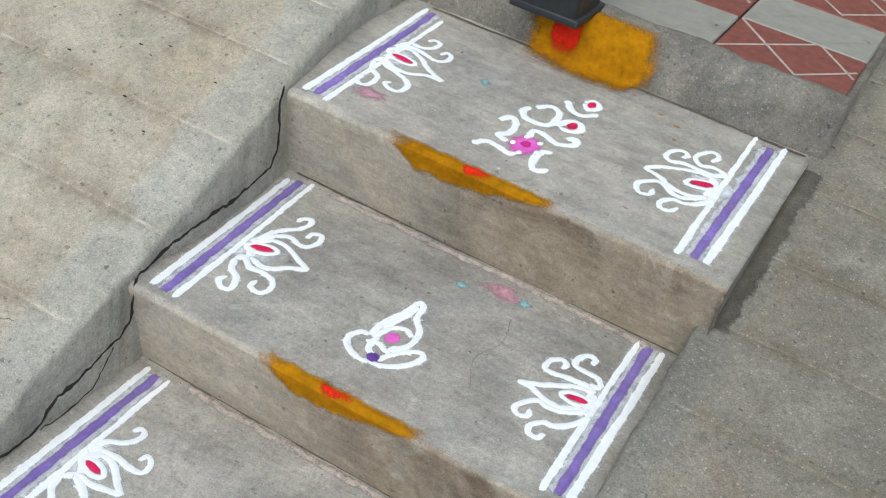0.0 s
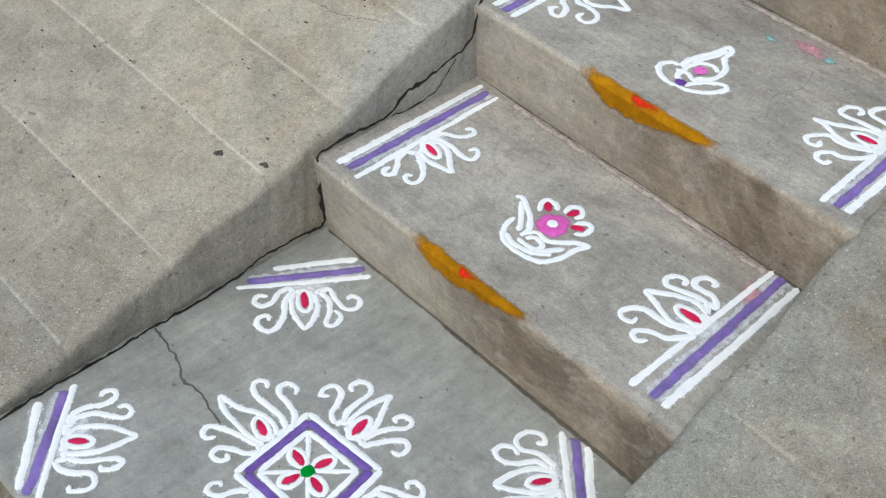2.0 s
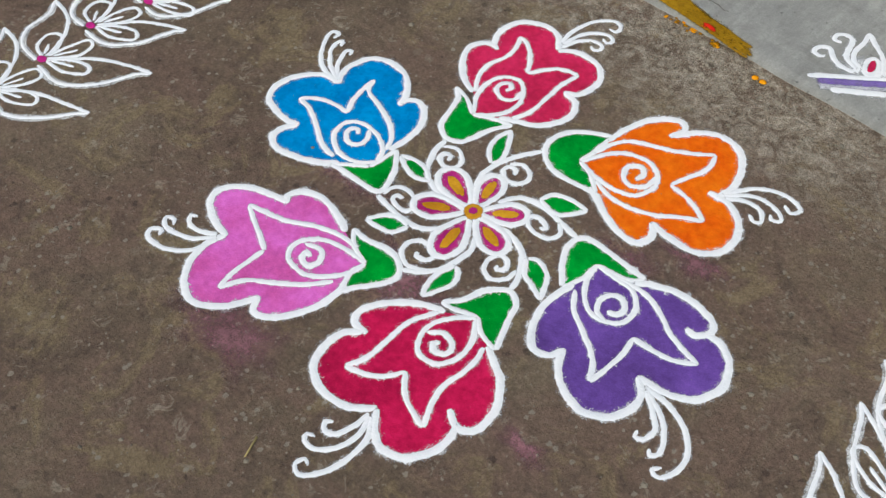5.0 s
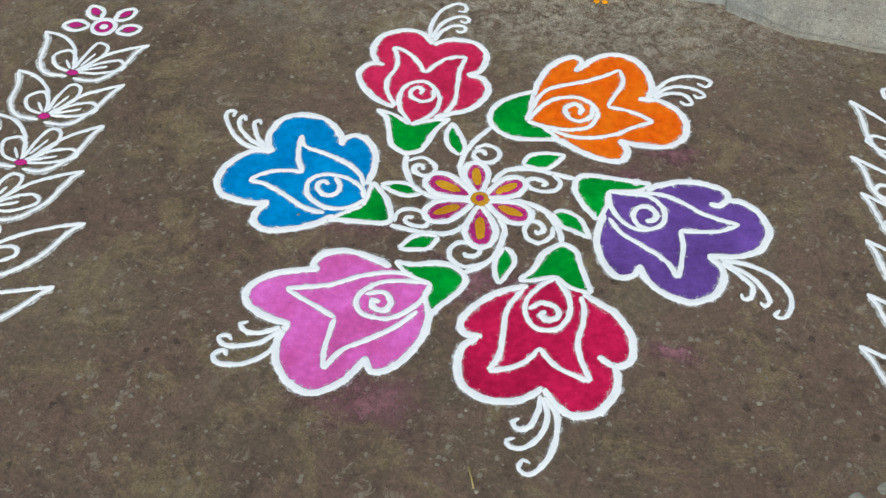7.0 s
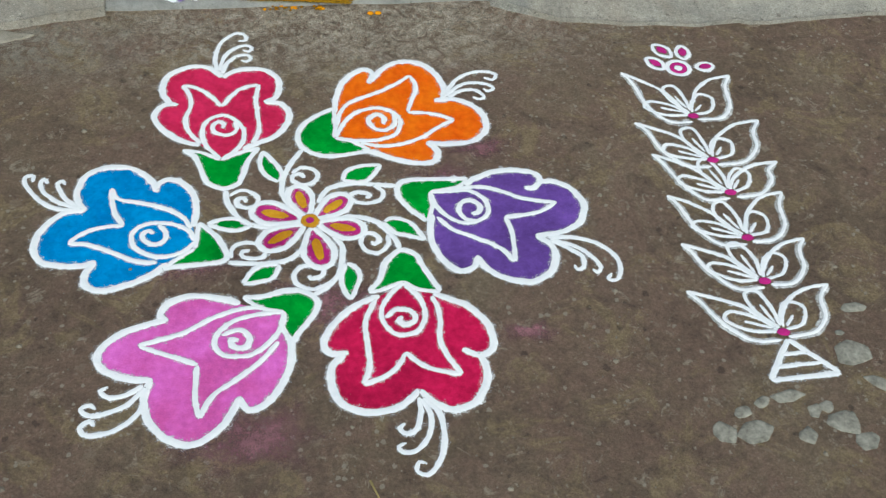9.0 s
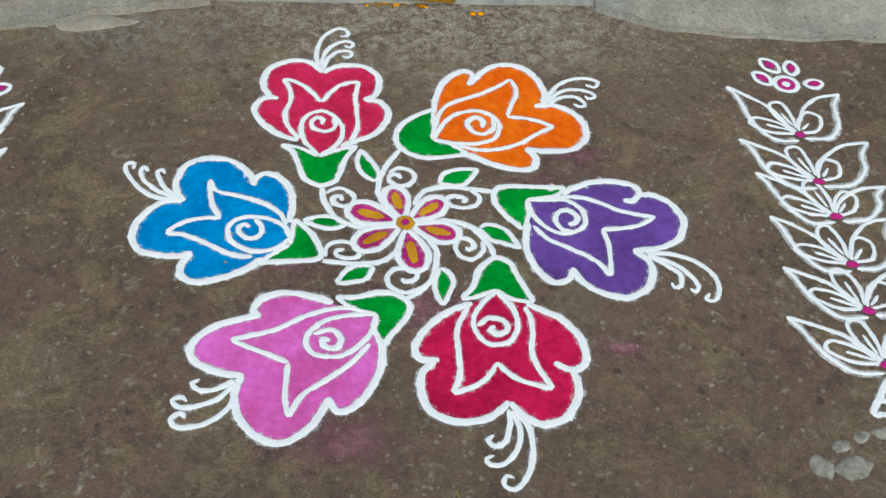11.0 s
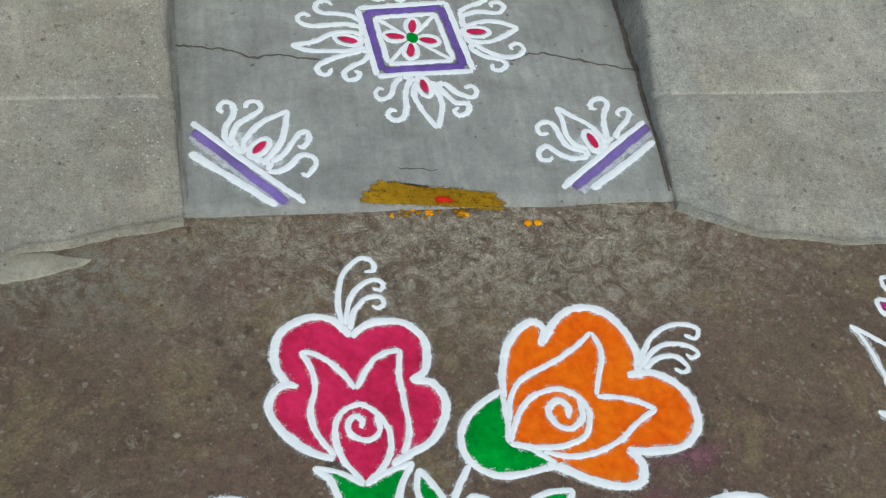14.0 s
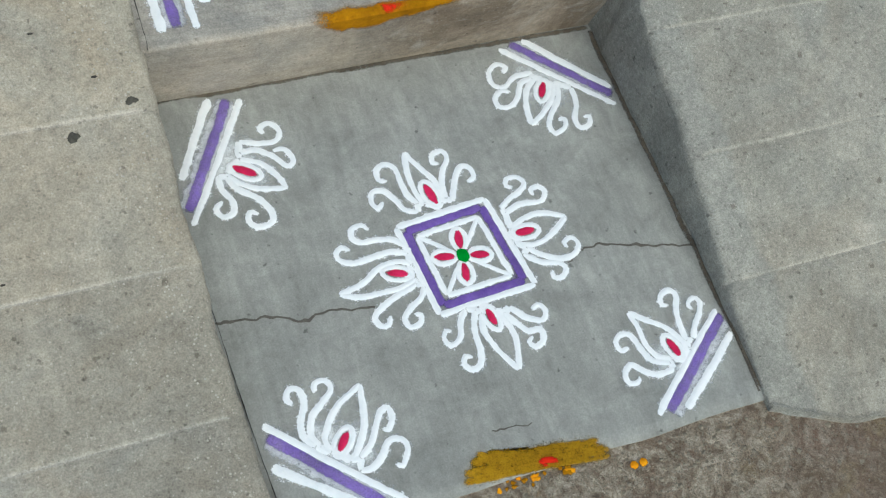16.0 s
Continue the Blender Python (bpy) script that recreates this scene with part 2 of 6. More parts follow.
def powder(name, col, alt=None, lo=0.18, hi=0.42, thin=0.0):
    """Dry powder laid by hand: grainy, thinning out at its edges by the 'cover' of each point."""
    m, nt, b = mat(name)
    at = nt.nodes.new("ShaderNodeAttribute")
    at.attribute_name = "cover"
    grain = noise_node(nt, 520, 2, 0.6)
    clump = noise_node(nt, 90, 4, 0.65, seed=4.0)
    alt = alt or tuple(v * 0.80 for v in col)
    c = mixc(nt, ramp_node(nt, clump, (0.32, grey(0)), (0.66, grey(1))), alt, col)
    drift = noise_node(nt, 22, 5, 0.7, seed=12.0)
    c = mixc(nt, 0.8, c, ramp_node(nt, drift, (0.33, grey(0.37)), (0.66, grey(0.63))), "OVERLAY")
    wide = noise_node(nt, 7.5, 4, 0.6, seed=19.0, distort=0.6)
    c = mixc(nt, 0.55, c, ramp_node(nt, wide, (0.36, grey(0.38)), (0.64, grey(0.61))), "OVERLAY")
    c = mixc(nt, 0.35, c, ramp_node(nt, grain, (0.3, grey(0.36)), (0.7, grey(0.62))), "OVERLAY")
    nt.links.new(c, b.inputs["Base Color"])
    b.inputs["Roughness"].default_value = 1.0
    b.inputs["Specular IOR Level"].default_value = 0.05
    n = arith(nt, "ADD", arith(nt, "MULTIPLY", grain, 0.55), arith(nt, "MULTIPLY", clump, 0.45))
    a = arith(nt, "SUBTRACT", arith(nt, "ADD", at.outputs["Fac"], arith(nt, "MULTIPLY", arith(nt, "SUBTRACT", n, 0.5), 1.7)), thin)
    nt.links.new(ramp_node(nt, a, (lo, grey(0)), (hi, grey(1))), b.inputs["Alpha"])
    bump(nt, b, (grain, 0.0005), (clump, 0.001))
    return m


P_WHITE = powder("white_powder", (0.93, 0.94, 0.955), (0.86, 0.88, 0.90))
P_PURPLE = powder("purple_powder", (0.215, 0.14, 0.47), (0.26, 0.19, 0.46), 0.15, 1.15)
P_INDIGO = powder("indigo_powder", (0.15, 0.085, 0.36), (0.19, 0.125, 0.38), 0.12, 0.7)
P_VIOLET = powder("violet_powder", (0.155, 0.075, 0.345), (0.125, 0.06, 0.28))
P_RED = powder("crimson_powder", (0.66, 0.025, 0.105), (0.54, 0.02, 0.085))
P_DEEP = powder("deep_crimson_powder", (0.58, 0.012, 0.085), (0.43, 0.008, 0.06))
P_ORANGE = powder("orange_powder", (0.93, 0.175, 0.006), (0.80, 0.13, 0.005))
P_BLUE = powder("blue_powder", (0.004, 0.262, 0.64), (0.004, 0.215, 0.53))
P_PINK = powder("pink_powder", (0.75, 0.15, 0.54), (0.64, 0.115, 0.45))
P_GREEN = powder("green_powder", (0.006, 0.32, 0.03), (0.005, 0.25, 0.024))
P_MAGENTA = powder("magenta_powder", (0.53, 0.028, 0.235), (0.44, 0.024, 0.19))
P_GOLD = powder("golden_powder", (0.66, 0.33, 0.022), (0.56, 0.27, 0.02))
P_SMEAR = powder("thin_turmeric", (0.40, 0.225, 0.012), (0.32, 0.17, 0.010), 0.15, 1.0)
P_TURMERIC = powder("turmeric_powder", (0.41, 0.182, 0.004), (0.31, 0.132, 0.004), 0.1, 0.8)
P_KUMKUM = powder("kumkum_powder", (0.74, 0.03, 0.012), (0.60, 0.02, 0.012), 0.15, 0.8)
P_DUST = powder("pink_dust", (0.60, 0.34, 0.40), None, 0.35, 2.4)
P_MAUVE = powder("mauve_dust", (0.26, 0.13, 0.145), None, 0.42, 4.4)
P_FILM = powder("thin_white_film", (0.80, 0.82, 0.83), None, 0.42, 4.6)
P_HAZE = powder("faint_white_film", (0.80, 0.80, 0.79), None, 0.62, 6.5)
P_AQUA = powder("aqua_dust", (0.34, 0.58, 0.60), None, 0.35, 1.9)
P_ORDOT = powder("orange_crumbs", (0.88, 0.36, 0.01))


def plain(name, col, rough=0.8, spread=0.25, scale=60.0):
    m, nt, b = mat(name)
    n = noise_node(nt, scale, 5, 0.65)
    nt.links.new(ramp_node(nt, n, (0.3, tuple(v * (1 - spread) for v in col)), (0.7, tuple(v * (1 + spread) for v in col))), b.inputs["Base Color"])
    b.inputs["Roughness"].default_value = rough
    b.inputs["Specular IOR Level"].default_value = 0.3
    bump(nt, b, (n, 0.0008))
    return m


M_CRACK = plain("crack_dirt", (0.035, 0.030, 0.026), 1.0)
M_HAIR = plain("crack_dust", (0.115, 0.105, 0.09), 1.0)
M_CLOD = plain("dark_soil_clod", (0.085, 0.08, 0.066), 1.0)
M_STONE = plain("grey_stone", (0.275, 0.262, 0.218), 0.9, 0.5, 75)
M_PEBBLE = plain("pale_grit", (0.27, 0.235, 0.18), 0.9, 0.4, 30)
M_SAND = plain("sand_grains", (0.46, 0.43, 0.37), 0.9, 0.35, 30)
M_DROP = plain("dark_crumbs", (0.045, 0.04, 0.035), 0.9)
M_REDTILE = plain("red_floor_tile", (0.205, 0.068, 0.055), 0.6, 0.25, 40)
M_WHITETILE = plain("pale_floor_tile", (0.30, 0.295, 0.265), 0.55, 0.15, 25)
M_GROUT = plain("pale_score_line", (0.45, 0.40, 0.36), 0.9)
M_PLASTIC = plain("dark_grey_plastic", (0.03, 0.033, 0.037), 0.45, 0.2, 80)
M_SCRAP = concrete("pale_old_cement", (0.40, 0.365, 0.295), (0.33, 0.30, 0.24), (0.28, 0.25, 0.19), seed=33.0, fine=0.5)
M_STRAW = plain("dry_straw", (0.42, 0.33, 0.14), 0.8)


# ---------------------------------------------------------------- mesh helpers
def part(name, bm, material, parent=None, label="", smooth=True):
    """Links a bmesh as one mesh object, under a thing or a part."""
    me = bpy.data.meshes.new(name)
    bm.to_mesh(me)
    bm.free()
    me.materials.append(material)
    if smooth:
        for p in me.polygons:
            p.use_smooth = True
    ob = new(name, me)
    if parent:
        ob.parent = parent
    if label:
        tagged(ob, label)
    return ob


def thing(name, at, label, category, group="", kind=""):
    ob = new(name)
    ob.empty_display_size = 0.05
    ob.location = at
    bpy.context.view_layer.update()
    return tagged(ob, label, category, group, kind)


def lerp_table(table, v):
    if v <= table[0][0]:
        return table[0][1]
    for (a, p), (b, q) in zip(table, table[1:]):
        if v <= b:
            return p + (q - p) * (v - a) / (b - a)
    return table[-1][1]


def smooth_table(table, v, r=0.05):
    return sum(lerp_table(table, v + d * r) for d in (-1, -0.5, 0, 0.5, 1)) / 5


def nz(x, y, z=0.0):
    return noise.noise(Vector((x, y, z)))


def sheet(rows, material, name, parent=None, label="", close=False):
    """A surface through rows of points, all of one length."""
    bm = bmesh.new()
    grid = [[bm.verts.new(p) for p in r] for r in rows]
    n = len(grid[0])
    for a, b in zip(grid, grid[1:]):
        for i in range(n - 1):
            bm.faces.new((a[i], a[i + 1], b[i + 1], b[i]))
    bmesh.ops.recalc_face_normals(bm, faces=bm.faces)
    return part(name, bm, material, parent, label)


def spline(pts, step=0.004, closed=False):
    """Points evenly along a smooth curve through pts."""
    p = [Vector(q) for q in pts]
    if len(p) == 2:
        n = max(2, int((p[1] - p[0]).length / step))
        return [p[0].lerp(p[1], i / n) for i in range(n + 1)]
    ext = [p[-1], *p, p[0], p[1]] if closed else [2 * p[0] - p[1], *p, 2 * p[-1] - p[-2]]
    res = []
    for i in range(len(ext) - 3):
        a, b, c, d = ext[i:i + 4]
        n = max(2, int((c - b).length / step))
        for j in range(n):
            t = j / n
            res.append(0.5 * (2 * b + (c - a) * t + (2 * a - 5 * b + 4 * c - d) * t * t + (3 * b - a - 3 * c + d) * t ** 3))
    if not closed:
        res.append(p[-1])
    return res


class Powder:
    """Gathers strokes and fills of one powder colour, draped on a surface z(x, y)."""

    def __init__(self, surf, origin, lift=0.0008):
        self.bm = bmesh.new()
        self.cover = self.bm.verts.layers.float.new("cover")
        self.surf, self.origin, self.lift = surf, Vector(origin), lift

    def vert(self, x, y, up, cover):
        v = self.bm.verts.new(Vector((x, y, self.surf(x, y) + self.lift + up)) - self.origin)
        v[self.cover] = cover
        return v

    def stroke(self, pts, w=0.008, closed=False, high=0.0013, taper=(1.0, 1.0)):
        line = spline([p[:2] for p in pts], 0.004, closed)
        n, s0, rows = len(line), random.random() * 50, []
        for i, p in enumerate(line):
            a, b = (line[i - 1], line[(i + 1) % n]) if closed else (line[max(0, i - 1)], line[min(n - 1, i + 1)])
            d = (b - a).normalized() if (b - a).length > 1e-9 else Vector((1, 0))
            side = Vector((-d.y, d.x))
            k = 1 + 0.22 * nz(s0, i * 0.11) + 0.16 * nz(s0 + 9, i * 0.5)
            t = i / max(1, n - 1)
            k *= taper[0] + (taper[1] - taper[0]) * t
            off = side * w * 0.12 * nz(s0 + 20, i * 0.2)
            ends = 1.0 if closed else min(1.0, (min(i, n - 1 - i) + 0.6) / 2.0)
            rows.append([self.vert(*(p + off + side * (e * w * 0.62 * k * (0.6 + 0.4 * ends))), u * high, c * ends)
                         for e, u, c in ((-2.1, 0, 0), (-1.0, 0.1, 0.25), (-0.64, 0.6, 0.82), (0, 1, 1), (0.64, 0.6, 0.82), (1.0, 0.1, 0.25), (2.1, 0, 0))])
        if closed:
            rows.append(rows[0])
        for a, b in zip(rows, rows[1:]):
            for j in range(6):
                self.bm.faces.new((a[j], b[j], b[j + 1], a[j + 1]))
        return self

    def fill(self, pts, closed_curve=True, cover=1.0, up=0.0):
        line = spline([p[:2] for p in pts], 0.01, True) if closed_curve else [Vector(p[:2]) for p in pts]
        vs = [self.vert(p.x, p.y, up, cover) for p in line]
        try:
            f = self.bm.faces.new(vs)
        except ValueError:
            return self
        bmesh.ops.triangulate(self.bm, faces=[f])
        return self

    def blot(self, x, y, rx, ry, turn=0.0, soft=0.35, wob=0.15, high=0.001):
        """A round heap, thinning out at its rim."""
        s0, n = random.random() * 40, 18
        c, s = math.cos(turn), math.sin(turn)
        mid = self.vert(x, y, high, 1)
        rings = []
        for q, cov, u in ((1 - soft, 0.9, 0.8), (1.0, 0.45, 0.4), (1.0 + soft, 0.0, 0.0)):
            ring = []
            for i in range(n):
                a = i / n * math.tau
                k = q * (1 + wob * nz(math.cos(a) * 1.6 + s0, math.sin(a) * 1.6))
                px, py = rx * k * math.cos(a), ry * k * math.sin(a)
                ring.append(self.vert(x + px * c - py * s, y + px * s + py * c, u * high, cov))
            rings.append(ring)
        for i in range(n):
            j = (i + 1) % n
            self.bm.faces.new((mid, rings[0][i], rings[0][j]))
            for a, b in zip(rings, rings[1:]):
                self.bm.faces.new((a[i], b[i], b[j], a[j]))
        return self

    def done(self, name, material, parent, label=""):
        bmesh.ops.recalc_face_normals(self.bm, faces=self.bm.faces)
        for f in self.bm.faces:
            if f.normal.z < 0:
                f.normal_flip()
        return part(name, self.bm, material, parent, label)


# ---------------------------------------------------------------- ground
def ground_z(x, y):
    far = max(0.0, min(1.0, (math.hypot(x, y + 0.8) - 1.0) / 1.5))
    return -0.010 + (0.0007 + 0.006 * far) * nz(x * 2.3, y * 2.3, 3.0) + 0.0006 * nz(x * 9, y * 9, 1.0)


def spaced(lo, hi, fine, reach):
    inner = [lo + i * fine for i in range(int(round((hi - lo) / fine)) + 1)]
    outer, d = [], fine
    while not outer or outer[-1] < reach:
        d *= 1.5
        outer.append((outer[-1] if outer else 0) + d)
    return [lo - o for o in reversed(outer)] + inner + [inner[-1] + o for o in outer]


gx, gy = spaced(-1.5, 1.5, 0.025, 120), spaced(-2.2, -0.2, 0.025, 120)
ground = sheet([[(x, y, ground_z(x, y) if math.hypot(x, y) < 6 else -0.012) for x in gx] for y in gy], M_GROUND, "ground")
tagged(ground, "bare trodden brown earth with scattered grit", "ground", kind="structure")

# ---------------------------------------------------------------- stairs
NOSE = [(0.318, 0.170), (0.664, 0.335), (1.045, 0.505)]
BASE = [(0.350, 0.0), (0.700, 0.170), (1.082, 0.335)]
BACK = [0.715, 1.10, 1.56]


def step_profile(k, n=5):
    (yn, zn), (yb, zb), r = NOSE[k], BASE[k], 0.009
    pts = [(yb + (yn - yb) * t, zb - 0.01 + (zn - r - zb + 0.01) * t) for t in [i / 8 for i in range(9)]]
    pts += [(yn + r - r * math.cos(a), zn - r + r * math.sin(a)) for a in [math.pi / 2 * (i + 1) / n for i in range(n)]]
    pts += [(yn + r + (BACK[k] - yn - r) * t, zn) for t in [(i + 1) / 22 for i in range(22)]]
    return pts


def build_step(k, x0, x1):
    prof, n = step_profile(k), 64
    rows = []
    for i in range(n + 1):
        x = x0 + (x1 - x0) * i / n
        row = []
        for j, (y, z) in enumerate(prof):
            worn = max(0.0, 1 - abs(j - 11) / 4.0)
            chip = worn * (0.004 * nz(x * 14, k * 7.0, j * 0.15) + 0.0025 * nz(x * 45, k * 3.0))
            row.append((x, y + chip + 0.0012 * nz(x * 5, z * 20, k + 2.0) + 0.006 * nz(x * 1.7, k * 5.0),
                        z - abs(chip) * 0.8 + 0.0006 * nz(x * 4, y * 4, k)))
        rows.append(row)
    rows.insert(0, [(x0, y, -0.05) for y, z in prof])
    rows.append([(x1 - 0.004, y, z - 0.008) for y, z in prof])
    rows.append([(x1, y, -0.05) for y, z in prof])
    ob = sheet(rows, M_STEP, "concrete_step")
    return tagged(ob, "worn grey-brown cement step with a rounded chipped nosing", "step", "flight of three steps", "structure")


for k, (x0, x1) in enumerate(((-0.42, 0.366), (-0.44, 0.366), (-0.49, 0.378))):
    build_step(k, x0, x1)

rows = []
for i in range(41):
    y = -0.322 + 0.70 * i / 40
    row = []
    for j in range(49):
        x = -0.42 + 0.84 * j / 48
        edge = 0.006 * nz(x * 9, 4.0) if i == 0 else 0.0
        row.append((x, y + edge, 0.0005 * nz(x * 5, y * 5, 8.0) - (0.004 if i == 0 else 0.0)))
    rows.append(row)
rows.insert(0, [(p[0], p[1] - 0.003, -0.04) for p in rows[0]])
landing = tagged(sheet(rows, M_LAND, "landing_slab"), "smooth grey cement landing slab with a long crack", "landing", kind="structure")

# ---------------------------------------------------------------- ramps beside the stairs
JOINT = [-0.155, 0.03, 0.225, 0.385, 0.56, 0.735, 0.905, 1.08, 1.26, 1.45, 1.65, 1.85, 2.05, 2.3]
LEFT_Z = [(-0.42, -0.012), (-0.36, 0.0), (-0.16, 0.045), (0.03, 0.107), (0.23, 0.170), (0.40, 0.235), (0.53, 0.305), (0.74, 0.390),
          (0.87, 0.448), (1.0, 0.505), (1.1, 0.540), (1.3, 0.568), (1.6, 0.60), (2.4, 0.62)]
LEFT_X = [(-0.42, -0.345), (-0.2, -0.36), (0.1, -0.37), (0.38, -0.375), (0.9, -0.378), (1.02, -0.385), (1.24, -0.430), (1.42, -0.452), (2.4, -0.46)]
RIGHT_Z = [(-0.42, -0.012), (-0.36, 0.0), (-0.15, 0.040), (0.05, 0.100), (0.25, 0.150), (0.45, 0.235), (0.62, 0.325), (0.72, 0.348), (0.9, 0.392),
           (1.1, 0.425), (1.5, 0.50), (1.8, 0.55), (2.4, 0.60)]
RIGHT_X = [(-0.42, 0.349), (0.0, 0.357), (0.35, 0.358), (0.7, 0.352), (1.1, 0.35), (1.5, 0.36), (2.4, 0.36)]
LEFT_FOOT = [(0.0, -0.335), (0.1, -0.352), (0.2, -0.374), (0.28, -0.398), (0.36, -0.414), (0.45, -0.415), (0.65, -0.41), (2.0, -0.42)]
RIGHT_FOOT = [(0.0, -0.338), (0.07, -0.372), (0.14, -0.392), (0.25, -0.412), (0.5, -0.420), (0.8, -0.400), (2.0, -0.42)]


def ramp_z(side, x, y):
    table = LEFT_Z if side < 0 else RIGHT_Z
    z = smooth_table(table, y, 0.04)
    d = min(abs(y + 0.004 * nz(x * 4, j) - j) for j in JOINT)
    groove = max(0.0, 1 - d / 0.007)
    return z - 0.0034 * groove * (0.6 + 0.4 * nz(x * 6, y * 2)) + 0.0022 * nz(x * 3, y * 3, side) + 0.0008 * nz(x * 14, y * 14, side)


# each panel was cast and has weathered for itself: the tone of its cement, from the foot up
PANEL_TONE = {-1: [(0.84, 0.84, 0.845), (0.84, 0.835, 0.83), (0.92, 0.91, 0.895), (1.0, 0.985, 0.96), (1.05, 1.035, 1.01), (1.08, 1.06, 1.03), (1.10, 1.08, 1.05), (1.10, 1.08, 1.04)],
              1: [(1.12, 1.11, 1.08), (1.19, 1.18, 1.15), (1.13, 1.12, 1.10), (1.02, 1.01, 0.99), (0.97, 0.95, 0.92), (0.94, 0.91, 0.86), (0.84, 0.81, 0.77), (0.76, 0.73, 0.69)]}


def build_ramp(side, name, label):
    root = tagged(new(name), label, "ramp", kind="structure")
    xtab, foot = (LEFT_X, LEFT_FOOT) if side < 0 else (RIGHT_X, RIGHT_FOOT)
    across = [0.0, 0.0015, 0.005, 0.010, 0.018, 0.028] + [0.028 + 0.02 * i for i in range(1, 44)] + [1.0, 1.2, 1.5, 1.9]
    drop = {0: 0.017, 1: 0.0105, 2: 0.0058, 3: 0.0028, 4: 0.0009, 5: 0.0002}
    edges = [-0.42] + JOINT
    for k, (y0, y1) in enumerate(zip(edges, edges[1:])):
        lines = [y0 + (y1 - y0) * i / 36 for i in range(37)]
        if k:
            lines[1], lines[-2] = y0 + 0.0045, y1 - 0.0045
        else:
            lines[-2] = y1 - 0.0045
        rows = []
        for y in lines:
            row = []
            for i, d in enumerate(across):
                yy = y
                if k == 0:
                    f = lerp_table(foot, d) + 0.010 * nz(d * 12, side * 4.0) + 0.004 * nz(d * 40, side)
                    yy = f + (y - y0) * (y1 - f) / (y1 - y0)
                xin = smooth_table(xtab, yy) + side * 0.004 * nz(yy * 14, 2.0) + side * 0.0016 * nz(yy * 60, 5.0) + side * 0.012 * max(0.0, nz(yy * 9, 7.7) - 0.28)
                x = xin + side * d
                row.append((x, yy, ramp_z(side, x, yy) + (0.006 if k == 0 and y == y0 else 0.0) - drop.get(i, 0.0) * (1 + 0.5 * nz(yy * 40, d * 90, side)) * min(1.0, 0.3 + max(0.0, yy + 0.34) * 3)))
            x, yy, z = row[0]
            low = max(-0.06, min(z - 0.02, 0.0) - 0.04)
            row = [(x + side * 0.003, yy, low)] + [(x - side * 0.0025 * nz(yy * 30, t * 9, side), yy, low + (z - low) * t) for t in (0.2, 0.4, 0.55, 0.7, 0.85)] + row
            rows.append(row)
        if k == 0:
            rows.insert(0, [(p[0], p[1] - 0.004, -0.05) for p in rows[0]])
        panel = sheet(rows, M_RAMP if side < 0 else M_RAMP2, "cement_panel", root)
        dist = panel.data.attributes.new("edge_distance", "FLOAT", "POINT")
        line = panel.data.attributes.new("joint", "FLOAT", "POINT")
        stain = panel.data.attributes.new("joint_stain", "FLOAT", "POINT")
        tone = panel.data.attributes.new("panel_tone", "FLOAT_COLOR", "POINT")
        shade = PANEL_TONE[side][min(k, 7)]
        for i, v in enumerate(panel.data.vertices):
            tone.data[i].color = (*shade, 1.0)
            flat_d = abs(v.co.x - lerp_table(xtab, v.co.y))
            dist.data[i].value = flat_d + (0.12 * max(0.0, min(1.0, (0.52 - v.co.y) / 0.2)) if side < 0 else 0.03)
            near = min(abs(v.co.y - j) for j in JOINT)
            stain.data[i].value = max(0.0, 1 - near / 0.028) * max(0.0, min(1.0, (v.co.y - 0.3) / 0.2)) if flat_d > 0.06 else 0.0
            line.data[i].value = 1.0 if flat_d > 0.02 and min(abs(v.co.y - j) for j in JOINT) < 0.0012 else 0.0
    return root


build_ramp(-1, "ramp_left", "sloping cement ramp scored into broad panels beside the steps")
build_ramp(1, "ramp_right", "sloping grey cement ramp scored into panels beside the steps")


def left_ramp_surface(x, y):
    return ramp_z(-1, x, y)


# ---------------------------------------------------------------- top platform with floor tiles
def box(x0, x1, y0, y1, z0, z1, bev=0.004, seg=2):
    bm = bmesh.new()
    bmesh.ops.create_cube(bm, size=1.0)
    for v in bm.verts:
        v.co = Vector((x0 + (v.co.x + 0.5) * (x1 - x0), y0 + (v.co.y + 0.5) * (y1 - y0), z0 + (v.co.z + 0.5) * (z1 - z0)))
    bmesh.ops.bevel(bm, geom=bm.edges[:], offset=bev, segments=seg, profile=0.5, affect="EDGES")
    return bm


rows = []
for i in range(61):
    x = -0.47 + 0.865 * i / 60
    row = []
    for j, (y, z) in enumerate(((1.538, 0.49), (1.542, 0.52), (1.548, 0.55), (1.556, 0.575), (1.566, 0.588), (1.585, 0.597), (1.603, 0.6035), (1.618, 0.6030), (1.634, 0.594), (1.66, 0.588), (2.4, 0.588))):
        c = 0.012 * nz(x * 6, j * 0.3) + 0.009 * nz(x * 20, j * 0.5) + 0.006 * nz(x * 48, j * 0.9) if j < 6 else (0.020 * nz(x * 7, 3.3) + 0.012 * nz(x * 23, 6.1) if j < 9 else 0)
        row.append((x, y + c * 0.7, z + (0.4 if j < 6 else 0.12) * c))
    rows.append(row)
rows.append([(0.398, p[1], 0.3) for p in rows[-1]])
tagged(sheet(rows, M_LIP, "platform"), "rough stained cement edge of the raised house platform", "platform", kind="structure")

